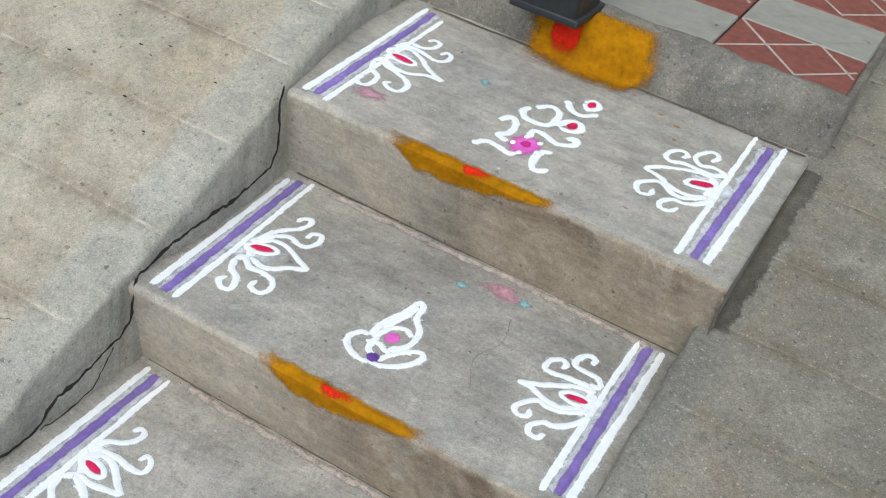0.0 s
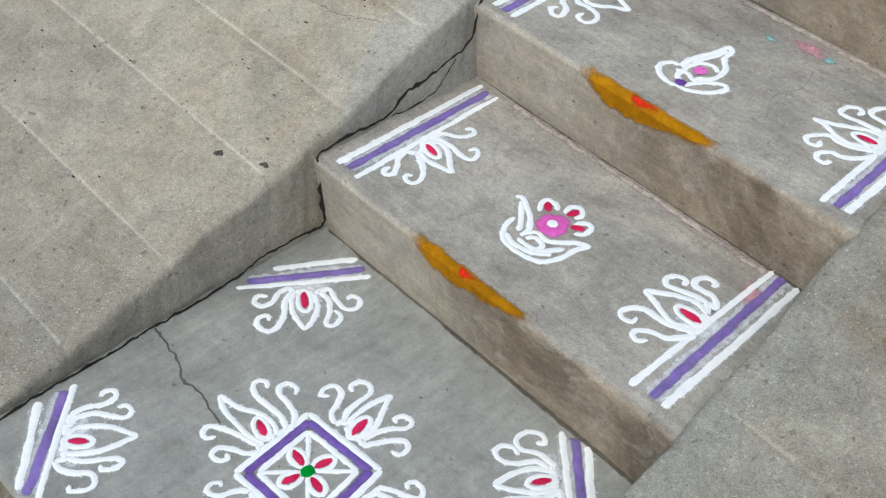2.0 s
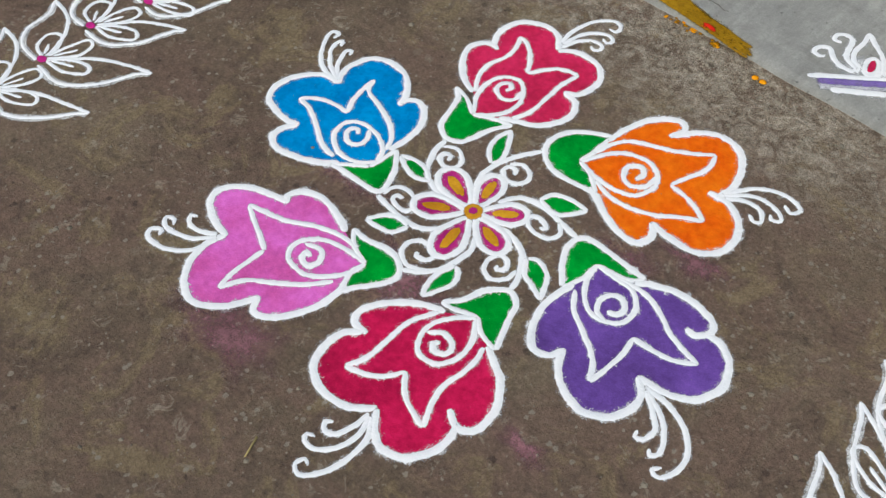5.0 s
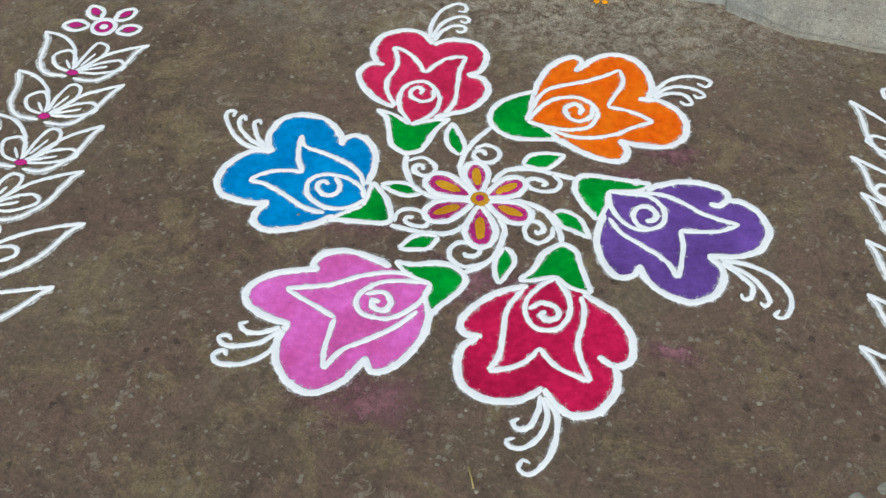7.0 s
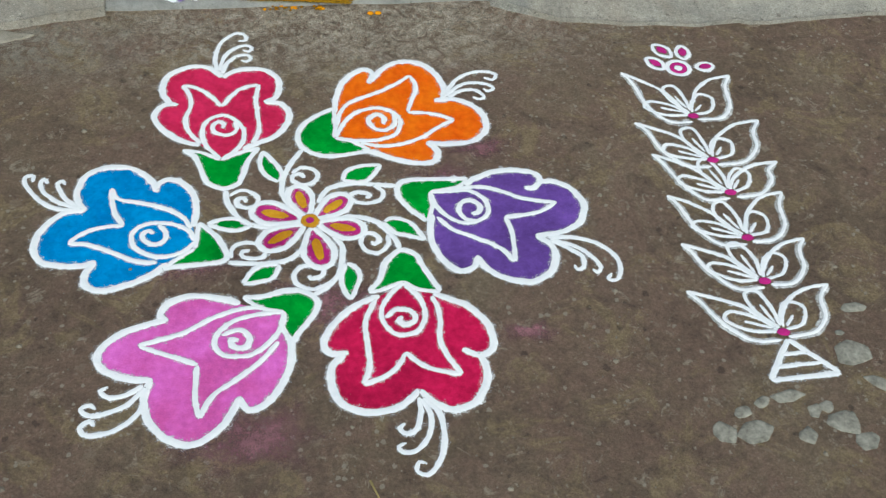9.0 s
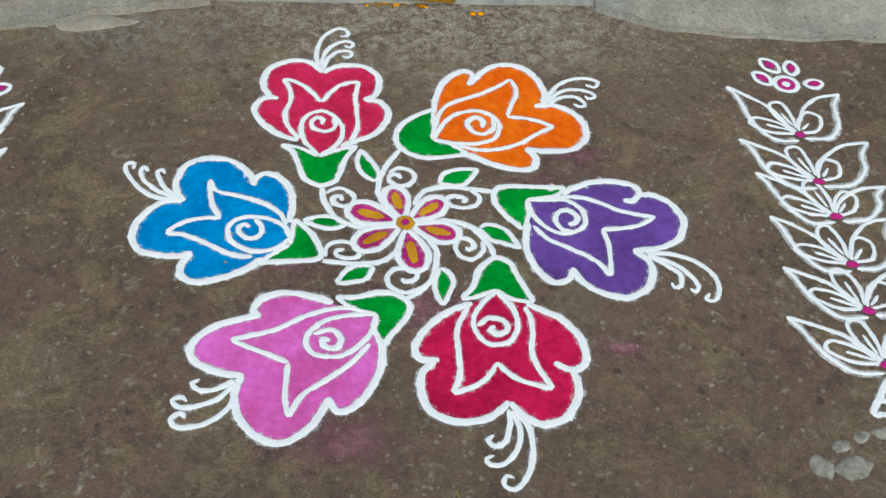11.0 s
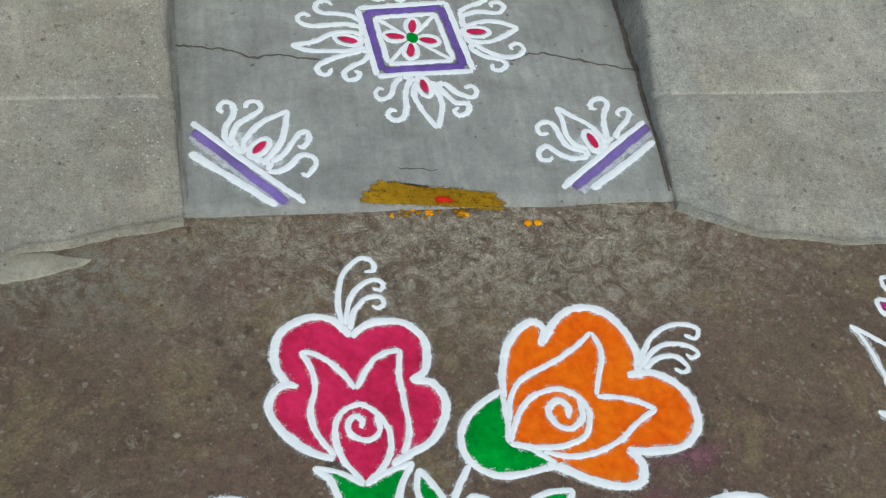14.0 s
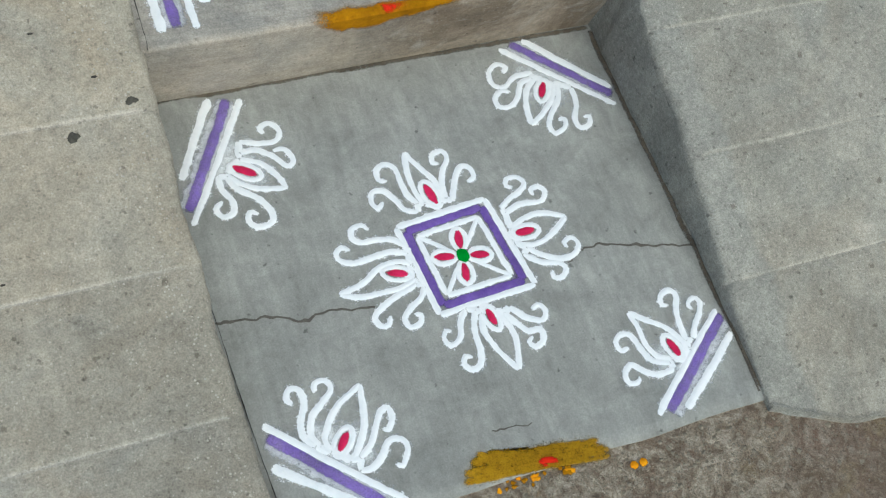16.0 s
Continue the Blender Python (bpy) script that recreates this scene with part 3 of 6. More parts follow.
floor_tiles = tagged(new("platform_floor"), "red and pale floor tiles with scored diagonal lines", "floor", kind="structure")
for i in range(-3, 1):
    for j in range(4):
        x0, y0 = 0.132 + i * 0.255, 1.612 + j * 0.191
        red = (i + j) % 2 == 0
        x1 = x0 + 0.251
        x0 = max(x0, -0.455)
        tile = part("floor_tile", box(x0, x1, y0, y0 + 0.187, 0.592, 0.601, 0.0025, 1), M_REDTILE if red else M_WHITETILE, floor_tiles, "" if not red else "dark red tile with pale score lines", smooth=False)
        bm = bmesh.new()
        for (ax, ay), (bx, by) in (((x0, y0 + 0.010), (x0 + 0.155, y0 + 0.187)), ((x0, y0 + 0.187), (x0 + 0.162, y0)), ((x0 + 0.162, y0 + 0.187), (x1, y0 + 0.078)), ((x0 + 0.152, y0 + 0.005), (x1, y0 + 0.124))):
            a, b = Vector((ax, ay, 0.6018)), Vector((bx, by, 0.6018))
            s = Vector((-(b - a).y, (b - a).x, 0)).normalized() * 0.0030
            e = (b - a).normalized() * 0.006
            bm.faces.new([bm.verts.new(p) for p in (a + e - s, b - e - s, b - e + s, a + e + s)])
        part("scored_cross", bm, M_GROUT if red else M_WHITETILE, tile, smooth=False)

bm = box(-0.215, -0.088, 1.478, 1.60, 0.0, 0.30, 0.012, 3)
for v in bm.verts:
    v.co.x = -0.15 + (v.co.x + 0.15) * (1 + 0.25 * v.co.z)
    v.co.y = 1.54 + (v.co.y - 1.54) * (1 + 0.25 * v.co.z)
    v.co.z += 0.594
block = thing("plastic_tub", (-0.15, 1.54, 0.594), "dark grey plastic tub standing on the platform edge", "tub")
for v in bm.verts:
    v.co -= Vector((-0.15, 1.54, 0.594))
part("body", bm, M_PLASTIC, block)
bm = box(-0.07, 0.07, -0.065, 0.067, 0.0, 0.016, 0.004, 2)
part("foot_rim", bm, M_PLASTIC, block)

wall = part("wall_north", box(-3.0, 3.0, 2.3, 2.5, -0.05, 3.2, 0.01, 1), M_WALL)
tagged(wall, "plain pale plastered house wall behind the platform", "wall", kind="structure")


# ---------------------------------------------------------------- cracks
def crack(name, pts, surf, w, label):
    p = Powder(surf, pts[0] + (0,) if len(pts[0]) == 2 else pts[0], 0.0006)
    line = spline(pts, 0.006)
    jag = [Vector((q.x + 0.0022 * nz(i * 0.9, 3.0), q.y + 0.004 * nz(i * 0.45, 8.0) + 0.002 * nz(i * 1.4, 1.0))) for i, q in enumerate(line)]
    rows = []
    for i, q in enumerate(jag):
        d = (jag[min(i + 1, len(jag) - 1)] - jag[max(i - 1, 0)]).normalized()
        k = w * (0.5 + 0.5 * abs(nz(i * 0.23, 5.0)) * 2)
        s = Vector((-d.y, d.x)) * k
        rows.append((p.vert(*(q - s), 0, 1), p.vert(*(q + s), 0, 1)))
    for a, b in zip(rows, rows[1:]):
        p.bm.faces.new((a[0], b[0], b[1], a[1]))
    root = thing(name, p.origin, label, "crack", kind="structure")
    p.done("crack_line", M_HAIR, root)
    return root


def flat(z):
    return lambda x, y: z


crack("landing_crack", [(-0.36, -0.011), (-0.279, -0.023), (-0.245, -0.040), (-0.219, -0.032), (-0.146, -0.044)], flat(0), 0.0026, "dark crack running across the landing slab")
crack("landing_crack", [(0.150, -0.048), (0.199, -0.032), (0.277, -0.052), (0.331, -0.065), (0.365, -0.074)], flat(0), 0.0026, "dark crack running across the landing slab")
crack("landing_crack", [(-0.052, -0.254), (-0.04, -0.256), (-0.022, -0.257), (0.005, -0.260)], flat(0), 0.0013, "short dark scratch in the landing slab")


crack("landing_crack", [(0.362, -0.060), (0.357, -0.13), (0.352, -0.20), (0.348, -0.26), (0.346, -0.31)], flat(0), 0.0024, "dark open joint between the landing and the ramp")


def seam(pts, w=0.004):
    """The open joint between the ramp and the stairs: a dark gap on the upright face."""
    bm = bmesh.new()
    line = spline(pts, 0.008)
    prev = None
    for i, q in enumerate(line):
        d = (line[min(i + 1, len(line) - 1)] - line[max(i - 1, 0)]).normalized()
        k = w * (0.4 + 1.1 * abs(nz(i * 0.21, 4.0)) + 0.3 * nz(i * 1.1, 6.0))
        j = 0.005 * nz(i * 0.17, 9.0) + 0.005 * nz(i * 0.45, 5.0) + 0.004 * nz(i * 1.3, 2.0)
        side = Vector((0, -d.z, d.y))
        out = 0.0075
        cur = [bm.verts.new(q + side * (j - k) + Vector((out, 0, 0))), bm.verts.new(q + side * (j + k) + Vector((out, 0, 0)))]
        if prev:
            bm.faces.new((prev[0], cur[0], cur[1], prev[1]))
        prev = cur
    ob = part("stair_seam", bm, M_CRACK, smooth=False)
    return tagged(ob, "dark open joint between the ramp and the steps", "crack", kind="structure")


# ---------------------------------------------------------------- powder drawings
def local(ax, ay, bx, by, mirror=1.0):
    """Maps (along, aside) to the plane; along runs from a to b and is 1 at b."""
    d = Vector((bx - ax, by - ay))
    s = Vector((-d.y, d.x)) * mirror
    return lambda u, v: (ax + d.x * u + s.x * v, ay + d.y * u + s.y * v)


def put_on(f, pts):
    return [f(u, v) for u, v in pts]


LOTUS_CURLS = (
    ((-0.05, 0.40), (0.12, 0.52), (0.36, 0.56), (0.60, 0.57), (0.72, 0.70), (0.64, 0.85), (0.49, 0.85), (0.46, 0.74)),
    ((-0.08, 0.22), (0.19, 0.40), (0.46, 0.42), (0.66, 0.34), (0.86, 0.36), (0.92, 0.48), (0.82, 0.58), (0.70, 0.52)),
    ((-0.08, -0.22), (0.12, -0.32), (0.38, -0.38), (0.66, -0.41), (0.82, -0.49), (0.74, -0.60), (0.57, -0.56), (0.58, -0.45)),
    ((-0.10, -0.36), (0.10, -0.55), (0.25, -0.68), (0.42, -0.76), (0.36, -0.88), (0.16, -0.86), (0.18, -0.73)),
)
LOTUS_PETAL = ((-0.10, 0.10), (0.08, 0.22), (0.26, 0.27), (0.54, 0.19), (1.0, 0.0), (0.63, -0.15), (0.36, -0.19), (0.10, -0.17), (-0.10, -0.08))


def plan(pts):
    """Places in millimetres of the plan."""
    return [(x / 1000, y / 1000) for x, y in pts]


def lotus(root, surf, sides, eye, curls, lift=0.001, w=0.0078):
    """A lotus bud between two pairs of curls, with a crimson eye that lies between its foot and its head."""
    p = Powder(surf, root.location, lift)
    for side in sides:
        p.stroke(plan(side), w)
    (fx, fy), (hx, hy) = plan(eye)
    size, ang = math.hypot(hx - fx, hy - fy), math.atan2(hy - fy, hx - fx)
    f = local((fx + hx) / 2, (fy + hy) / 2, hx, hy)
    k = 0.5 * size
    p.stroke(put_on(f, [((k + 0.008) / k * math.cos(t), (0.32 * k + 0.006) / k * math.sin(t)) for t in [i / 10 * math.tau for i in range(10)]]), w * 0.85, closed=True)
    p.stroke(plan((curls[0][0], curls[1][0], sides[0][0])), w * 1.25)
    p.stroke(plan((sides[1][-1], curls[2][0], curls[3][0])), w * 1.25)
    p.stroke(plan((sides[0][0], eye[0], sides[1][-1])), w * 1.6)
    ob = p.done("lotus", P_WHITE, root)
    for c in curls:
        Powder(surf, root.location, lift + 0.0001).stroke(plan(c), w, taper=(1.1, 0.88)).done("curl", P_WHITE, ob)
    e = Powder(surf, root.location, lift + 0.0014)
    e.blot((fx + hx) / 2, (fy + hy) / 2, 0.5 * size, 0.19 * size, ang, soft=0.2)
    e.done("eye", P_RED, ob, "crimson powder eye")
    return ob


def bud(a, b):
    """An even lotus from its foot a to its tip b, as sides, eye and curls in millimetres."""
    f = local(*a, *b)
    mm = lambda pts: [(x * 1000, y * 1000) for x, y in put_on(f, pts)]
    tip = LOTUS_PETAL.index((1.0, 0.0))
    return (mm(LOTUS_PETAL[:tip + 1]), mm(LOTUS_PETAL[tip:])), mm(((0.02, 0.0), (0.36, 0.0))), [mm(c) for c in LOTUS_CURLS]


def lotus_border(surf, z, outer, middle, inner, sides, eye, curls, label, group):
    root = thing("lotus_border", (*middle[0], z), label, "rangoli", group)
    for ends, w in ((outer, 0.0100), (inner, 0.0085)):
        p = Powder(surf, root.location)
        mid = ((ends[0][0] + ends[1][0]) / 2 + random.uniform(-.002, .002), (ends[0][1] + ends[1][1]) / 2)
        p.stroke([ends[0], mid, ends[1]], w, taper=(1.1, 0.9)).done("white_line", P_WHITE, root)
    Powder(surf, root.location, 0.0005).stroke([middle[0], middle[1]], 0.0140).done("purple_band", P_PURPLE, root, "soft purple powder band")
    lotus(root, surf, sides, eye, curls, w=0.0088 if z > 0.1 else 0.0078)
    film = Powder(surf, root.location, 0.0003)
    film.stroke([middle[0], middle[1]], 0.034, high=0.0002)
    (ax, ay), (bx, by) = plan(eye)
    film.blot(ax, ay, 0.05, 0.05, soft=0.5, wob=0.5, high=0.0002).done("blown_dust", P_FILM, root, "thin film of spilt white powder")
    return root


def tread(k):
    return lambda x, y: NOSE[k][1] + 0.0006 * nz(x * 4, y * 4, k)


def land(x, y):
    return 0.0005 * nz(x * 5, y * 5, 8.0)


STEP_LABEL = "white lotus and purple band border drawn in powder on a step"
LAND_LABEL = "white lotus and purple corner band drawn in powder on the landing"
lotus_border(tread(2), 0.505, ((-0.375, 1.066), (-0.400, 1.515)), ((-0.353, 1.068), (-0.381, 1.510)), ((-0.330, 1.060), (-0.351, 1.489)), 
             (((-359, 1301), (-334, 1333), (-299, 1321), (-269, 1294), (-224, 1270)),
             ((-224, 1270), (-257, 1270), (-286, 1250), (-317, 1252), (-346, 1270))), ((-340, 1293), (-301, 1289)),
             (((-357, 1323), (-344, 1356), (-322, 1358), (-305, 1371), (-303, 1397), (-318, 1404), (-325, 1389)),
             ((-332, 1346), (-302, 1340), (-278, 1332), (-262, 1344), (-263, 1369), (-277, 1376), (-281, 1358)),
             ((-347, 1262), (-323, 1245), (-297, 1237), (-272, 1225), (-258, 1205), (-261, 1182), (-278, 1178), (-293, 1190), (-286, 1200)),
             ((-351, 1245), (-337, 1216), (-316, 1201), (-309, 1176), (-314, 1158), (-328, 1157), (-338, 1175), (-333, 1188))), STEP_LABEL, "step borders")
lotus_border(tread(2), 0.505, ((0.331, 1.078), (0.331, 1.530)), ((0.312, 1.078), (0.310, 1.511)), ((0.288, 1.071), (0.277, 1.530)), 
             (((261, 1327), (234, 1326), (205, 1311), (179, 1294), (159, 1270)),
             ((159, 1270), (188, 1263), (213, 1247), (244, 1243), (272, 1260))), ((271, 1302), (236, 1284)),
             (((278, 1354), (250, 1361), (231, 1352), (216, 1370), (221, 1397), (236, 1413), (248, 1399), (241, 1375)),
             ((261, 1336), (231, 1335), (206, 1335), (185, 1325), (173, 1338), (178, 1363), (192, 1375), (203, 1366), (196, 1349)),
             ((273, 1261), (248, 1232), (225, 1229), (201, 1246), (182, 1238), (169, 1215), (180, 1192), (196, 1198), (196, 1218)),
             ((283, 1260), (268, 1229), (249, 1215), (231, 1212), (218, 1191), (224, 1174), (239, 1176), (247, 1194))), STEP_LABEL, "step borders")
lotus_border(tread(1), 0.335, ((-0.351, 0.681), (-0.376, 1.054)), ((-0.328, 0.680), (-0.357, 1.063)), ((-0.308, 0.679), (-0.336, 1.069)), 
             (((-310, 861), (-285, 891), (-260, 891), (-233, 879), (-200, 865)),
             ((-200, 865), (-225, 851), (-252, 825), (-287, 831))), ((-302, 854), (-270, 867)),
             (((-307, 874), (-300, 908), (-288, 929), (-275, 944), (-269, 966), (-277, 979), (-288, 970), (-288, 956)),
             ((-294, 902), (-273, 915), (-250, 909), (-236, 914), (-230, 938), (-237, 954), (-251, 948), (-251, 930)),
             ((-292, 827), (-270, 810), (-248, 813), (-224, 805), (-216, 784), (-224, 770), (-242, 775), (-244, 792)),
             ((-302, 814), (-290, 790), (-270, 777), (-260, 751), (-272, 744), (-287, 757), (-282, 771))), STEP_LABEL, "step borders")
lotus_border(tread(1), 0.335, ((0.327, 0.700), (0.322, 1.066)), ((0.311, 0.698), (0.299, 1.066)), ((0.290, 0.691), (0.282, 1.068)), 
             (((274, 907), (250, 907), (222, 888), (198, 872), (172, 858)),
             ((172, 858), (193, 860), (219, 850), (245, 850), (273, 868))), ((272, 882), (242, 878)),
             (((277, 925), (263, 943), (243, 944), (225, 947), (222, 964), (232, 980), (245, 978), (245, 962)),
             ((262, 918), (240, 915), (222, 913), (205, 909), (191, 911), (191, 931), (203, 945), (214, 940), (213, 925)),
             ((279, 866), (253, 845), (233, 839), (213, 841), (199, 824), (192, 808), (203, 797), (216, 805), (212, 819)),
             ((288, 858), (273, 828), (255, 810), (239, 807), (227, 791), (230, 775), (244, 773), (250, 788))), STEP_LABEL, "step borders")
lotus_border(tread(0), 0.170, ((-0.341, 0.335), (-0.351, 0.683)), ((-0.321, 0.339), (-0.330, 0.679)), ((-0.296, 0.333), (-0.309, 0.679)), 
             (((-293, 483), (-279, 504), (-255, 502), (-230, 482), (-207, 467)),
             ((-207, 467), (-229, 463), (-252, 457), (-277, 461))), ((-287, 484), (-259, 478)),
             (((-300, 499), (-292, 528), (-272, 540), (-262, 555), (-261, 571), (-271, 577), (-280, 564)),
             ((-286, 512), (-257, 514), (-235, 511), (-214, 515), (-215, 533), (-229, 543), (-233, 528)),
             ((-282, 455), (-262, 448), (-240, 431), (-227, 412), (-230, 397), (-245, 396), (-251, 405), (-242, 411)),
             ((-294, 444), (-291, 424), (-276, 407), (-266, 391), (-271, 378), (-282, 384), (-281, 397))), STEP_LABEL, "step borders")
lotus_border(tread(0), 0.170, ((0.316, 0.350), (0.310, 0.699)), ((0.296, 0.350), (0.283, 0.704)), ((0.263, 0.345), (0.264, 0.704)), 
             (((253, 540), (230, 548), (202, 538), (180, 521), (161, 507)),
             ((161, 507), (185, 500), (209, 491), (232, 487), (252, 500))), ((256, 519), (222, 517)),
             (((258, 561), (237, 578), (221, 576), (204, 575), (199, 589), (208, 604), (223, 605), (223, 591)),
             ((240, 560), (218, 557), (195, 548), (176, 542), (167, 553), (174, 568), (190, 574), (193, 559)),
             ((257, 494), (232, 481), (210, 477), (187, 475), (172, 463), (166, 445), (176, 436), (190, 440), (189, 454)),
             ((268, 492), (252, 468), (239, 453), (220, 447), (205, 434), (206, 422), (218, 419), (228, 431))), STEP_LABEL, "step borders")
lotus_border(land, 0.0, ((-0.343, -0.219), (-0.227, -0.316)), ((-0.338, -0.178), (-0.212, -0.312)), ((-0.339, -0.163), (-0.188, -0.312)), 
             (((-266, -222), (-267, -199), (-242, -167), (-201, -144)),
             ((-201, -144), (-212, -194), (-229, -225), (-245, -241))), ((-255, -223), (-238, -203)),
             (((-281, -209), (-293, -193), (-292, -174), (-280, -151), (-281, -131), (-292, -126), (-300, -137), (-294, -149)),
             ((-277, -213), (-283, -192), (-275, -169), (-257, -155), (-241, -141), (-245, -127), (-259, -127), (-263, -140)),
             ((-232, -240), (-213, -226), (-200, -206), (-186, -187), (-176, -186), (-175, -200), (-185, -213), (-192, -209)),
             ((-237, -256), (-221, -256), (-203, -244), (-189, -228), (-172, -231), (-169, -246), (-182, -265), (-190, -258))), LAND_LABEL, "landing corners")
lotus_border(land, 0.0, ((0.227, -0.304), (0.347, -0.216)), ((0.201, -0.301), (0.345, -0.186)), ((0.183, -0.300), (0.340, -0.177)), 
             (((272, -221), (263, -201), (249, -181), (225, -163), (205, -146)),
             ((205, -146), (210, -171), (210, -198), (219, -218), (239, -231))), ((253, -228), (245, -201)),
             (((284, -211), (296, -191), (312, -176), (320, -159), (313, -151), (301, -158), (304, -169)),
             ((273, -211), (274, -185), (278, -164), (289, -141), (281, -129), (265, -135), (261, -149), (271, -152)),
             ((234, -235), (210, -224), (200, -204), (194, -181), (181, -175), (168, -184), (171, -198), (183, -196)),
             ((236, -245), (208, -245), (188, -233), (175, -221), (162, -231), (162, -245), (175, -248), (181, -241))), LAND_LABEL, "landing corners")
lotus_border(land, 0.0, ((-0.279, 0.335), (-0.350, 0.209)), ((-0.253, 0.330), (-0.352, 0.158)), ((-0.234, 0.326), (-0.352, 0.136)), 
             (((-287, 207), (-272, 187), (-245, 172), (-209, 165)),
             ((-209, 165), (-219, 190), (-235, 212), (-263, 226))), ((-274, 214), (-247, 196)),
             (((-299, 206), (-299, 181), (-289, 160), (-294, 143), (-309, 141), (-315, 155), (-303, 165)),
             ((-288, 202), (-278, 180), (-254, 158), (-243, 136), (-245, 118), (-264, 113), (-276, 125), (-271, 139), (-260, 133)),
             ((-261, 236), (-238, 236), (-216, 221), (-200, 200), (-188, 208), (-196, 228), (-213, 229)),
             ((-256, 255), (-228, 245), (-203, 245), (-195, 260), (-205, 276), (-220, 271), (-218, 259))), LAND_LABEL, "landing corners")
lotus_border(land, 0.0, ((0.232, 0.342), (0.344, 0.225)), ((0.209, 0.340), (0.342, 0.211)), ((0.188, 0.333), (0.340, 0.192)), 
             (((232, 271), (207, 252), (193, 224), (186, 186)),
             ((186, 186), (211, 201), (237, 224), (252, 251))), ((236, 255), (222, 231)),
             (((225, 279), (193, 276), (169, 262), (153, 271), (156, 294), (174, 305), (186, 297), (176, 286)),
             ((221, 268), (199, 263), (184, 239), (165, 225), (148, 230), (149, 247), (164, 256), (176, 250)),
             ((257, 250), (248, 222), (227, 198), (215, 180), (219, 164), (237, 169), (244, 185), (232, 186)),
             ((278, 238), (274, 206), (260, 181), (263, 164), (280, 166), (286, 181), (275, 182))), LAND_LABEL, "landing corners")

# square drawing in the middle of the landing
square = thing("square_rangoli", (0, 0, 0), "white and purple square with four lotus buds drawn in powder", "rangoli")


def ring4(s, surf, w, high=0.0013, lift=0.0008):
    p = Powder(surf, square.location, lift)
    c = [(-0.067 * s, 0.057 * s), (0.0565 * s, 0.069 * s), (0.0755 * s, -0.059 * s), (-0.0535 * s, -0.067 * s)]
    for a, b in zip(c, c[1:] + c[:1]):
        p.stroke([a, b], w, high=high)
    return p, c


ring4(1.17, land, 0.009)[0].done("outer_square", P_WHITE, square)
ring4(1.0, land, 0.0118, lift=0.0006)[0].done("purple_square", P_INDIGO, square, "purple powder square")
p, inner = ring4(0.80, land, 0.0075)
for (a, b) in ((inner[0], inner[2]), (inner[1], inner[3])):
    p.stroke([a, (a[0] * 0.25, a[1] * 0.25)], 0.006)
    p.stroke([(b[0] * 0.25, b[1] * 0.25), b], 0.006)
p.done("inner_square", P_WHITE, square)
for i in range(4):
    a = math.radians(80 + 90 * i)
    f = local(0.006 * math.cos(a), 0.006 * math.sin(a), 0.046 * math.cos(a), 0.046 * math.sin(a))
    petal = Powder(land, square.location, 0.0012).stroke(put_on(f, ((0, 0), (0.3, 0.22), (0.7, 0.25), (0.95, 0.0), (0.7, -0.25), (0.3, -0.22), (0, 0))), 0.007).done("petal", P_WHITE, square)
    Powder(land, square.location, 0.002).blot(*f(0.5, 0), 0.0135, 0.0055, a, soft=0.2).done("petal_heart", P_RED, petal, "crimson petal heart")
Powder(land, square.location, 0.0025).blot(0.001, 0.0, 0.009, 0.0105, 0, soft=0.15, high=0.002).done("green_dot", P_GREEN, square, "green powder dot")
lotus(square, land, (((-75, 4), (-92, 14), (-122, 12), (-151, -5), (-189, -14)),
             ((-189, -14), (-164, -24), (-133, -26), (-97, -25), (-78, -16))), ((-87, -8), (-113, 1)),
      (((-72, 32), (-89, 49), (-113, 54), (-134, 55), (-145, 65), (-141, 79), (-126, 82), (-118, 71)),
       ((-75, 22), (-101, 32), (-127, 29), (-153, 27), (-172, 35), (-174, 47), (-163, 54), (-153, 47)),
       ((-79, -25), (-107, -34), (-131, -44), (-151, -58), (-148, -73), (-137, -74), (-130, -62)),
       ((-70, -31), (-78, -45), (-100, -59), (-113, -72), (-109, -85), (-94, -83), (-89, -71), (-98, -69))))
lotus(square, land, (((-26, 92), (-33, 127), (-31, 158), (-25, 183)),
             ((-25, 183), (-14, 157), (1, 132), (6, 109), (1, 89))), ((-8, 91), (-14, 122)),
      (((-38, 82), (-57, 92), (-66, 111), (-76, 127), (-93, 129), (-100, 114), (-93, 102), (-83, 110)),
       ((-34, 95), (-44, 111), (-47, 133), (-48, 159), (-60, 170), (-75, 164), (-78, 147), (-66, 142)),
       ((10, 93), (12, 119), (21, 141), (34, 158), (31, 173), (15, 170), (11, 157), (20, 153)),
       ((17, 87), (25, 105), (38, 129), (51, 141), (63, 135), (63, 119), (50, 113))))
lotus(square, land, (((86, 23), (110, 35), (142, 37), (177, 23)),
             ((177, 23), (148, 3), (121, -8), (96, -6), (84, 2))), ((90, 14), (120, 14)),
      (((83, 59), (104, 72), (122, 79), (135, 92), (127, 105), (111, 104), (107, 93), (116, 89)),
       ((88, 50), (114, 59), (137, 57), (153, 58), (161, 71), (154, 81), (141, 78), (142, 68)),
       ((97, -11), (117, -28), (143, -41), (166, -38), (177, -24), (170, -12), (156, -17), (159, -27)),
       ((89, -20), (110, -38), (134, -45), (143, -58), (132, -69), (120, -66), (122, -55))))
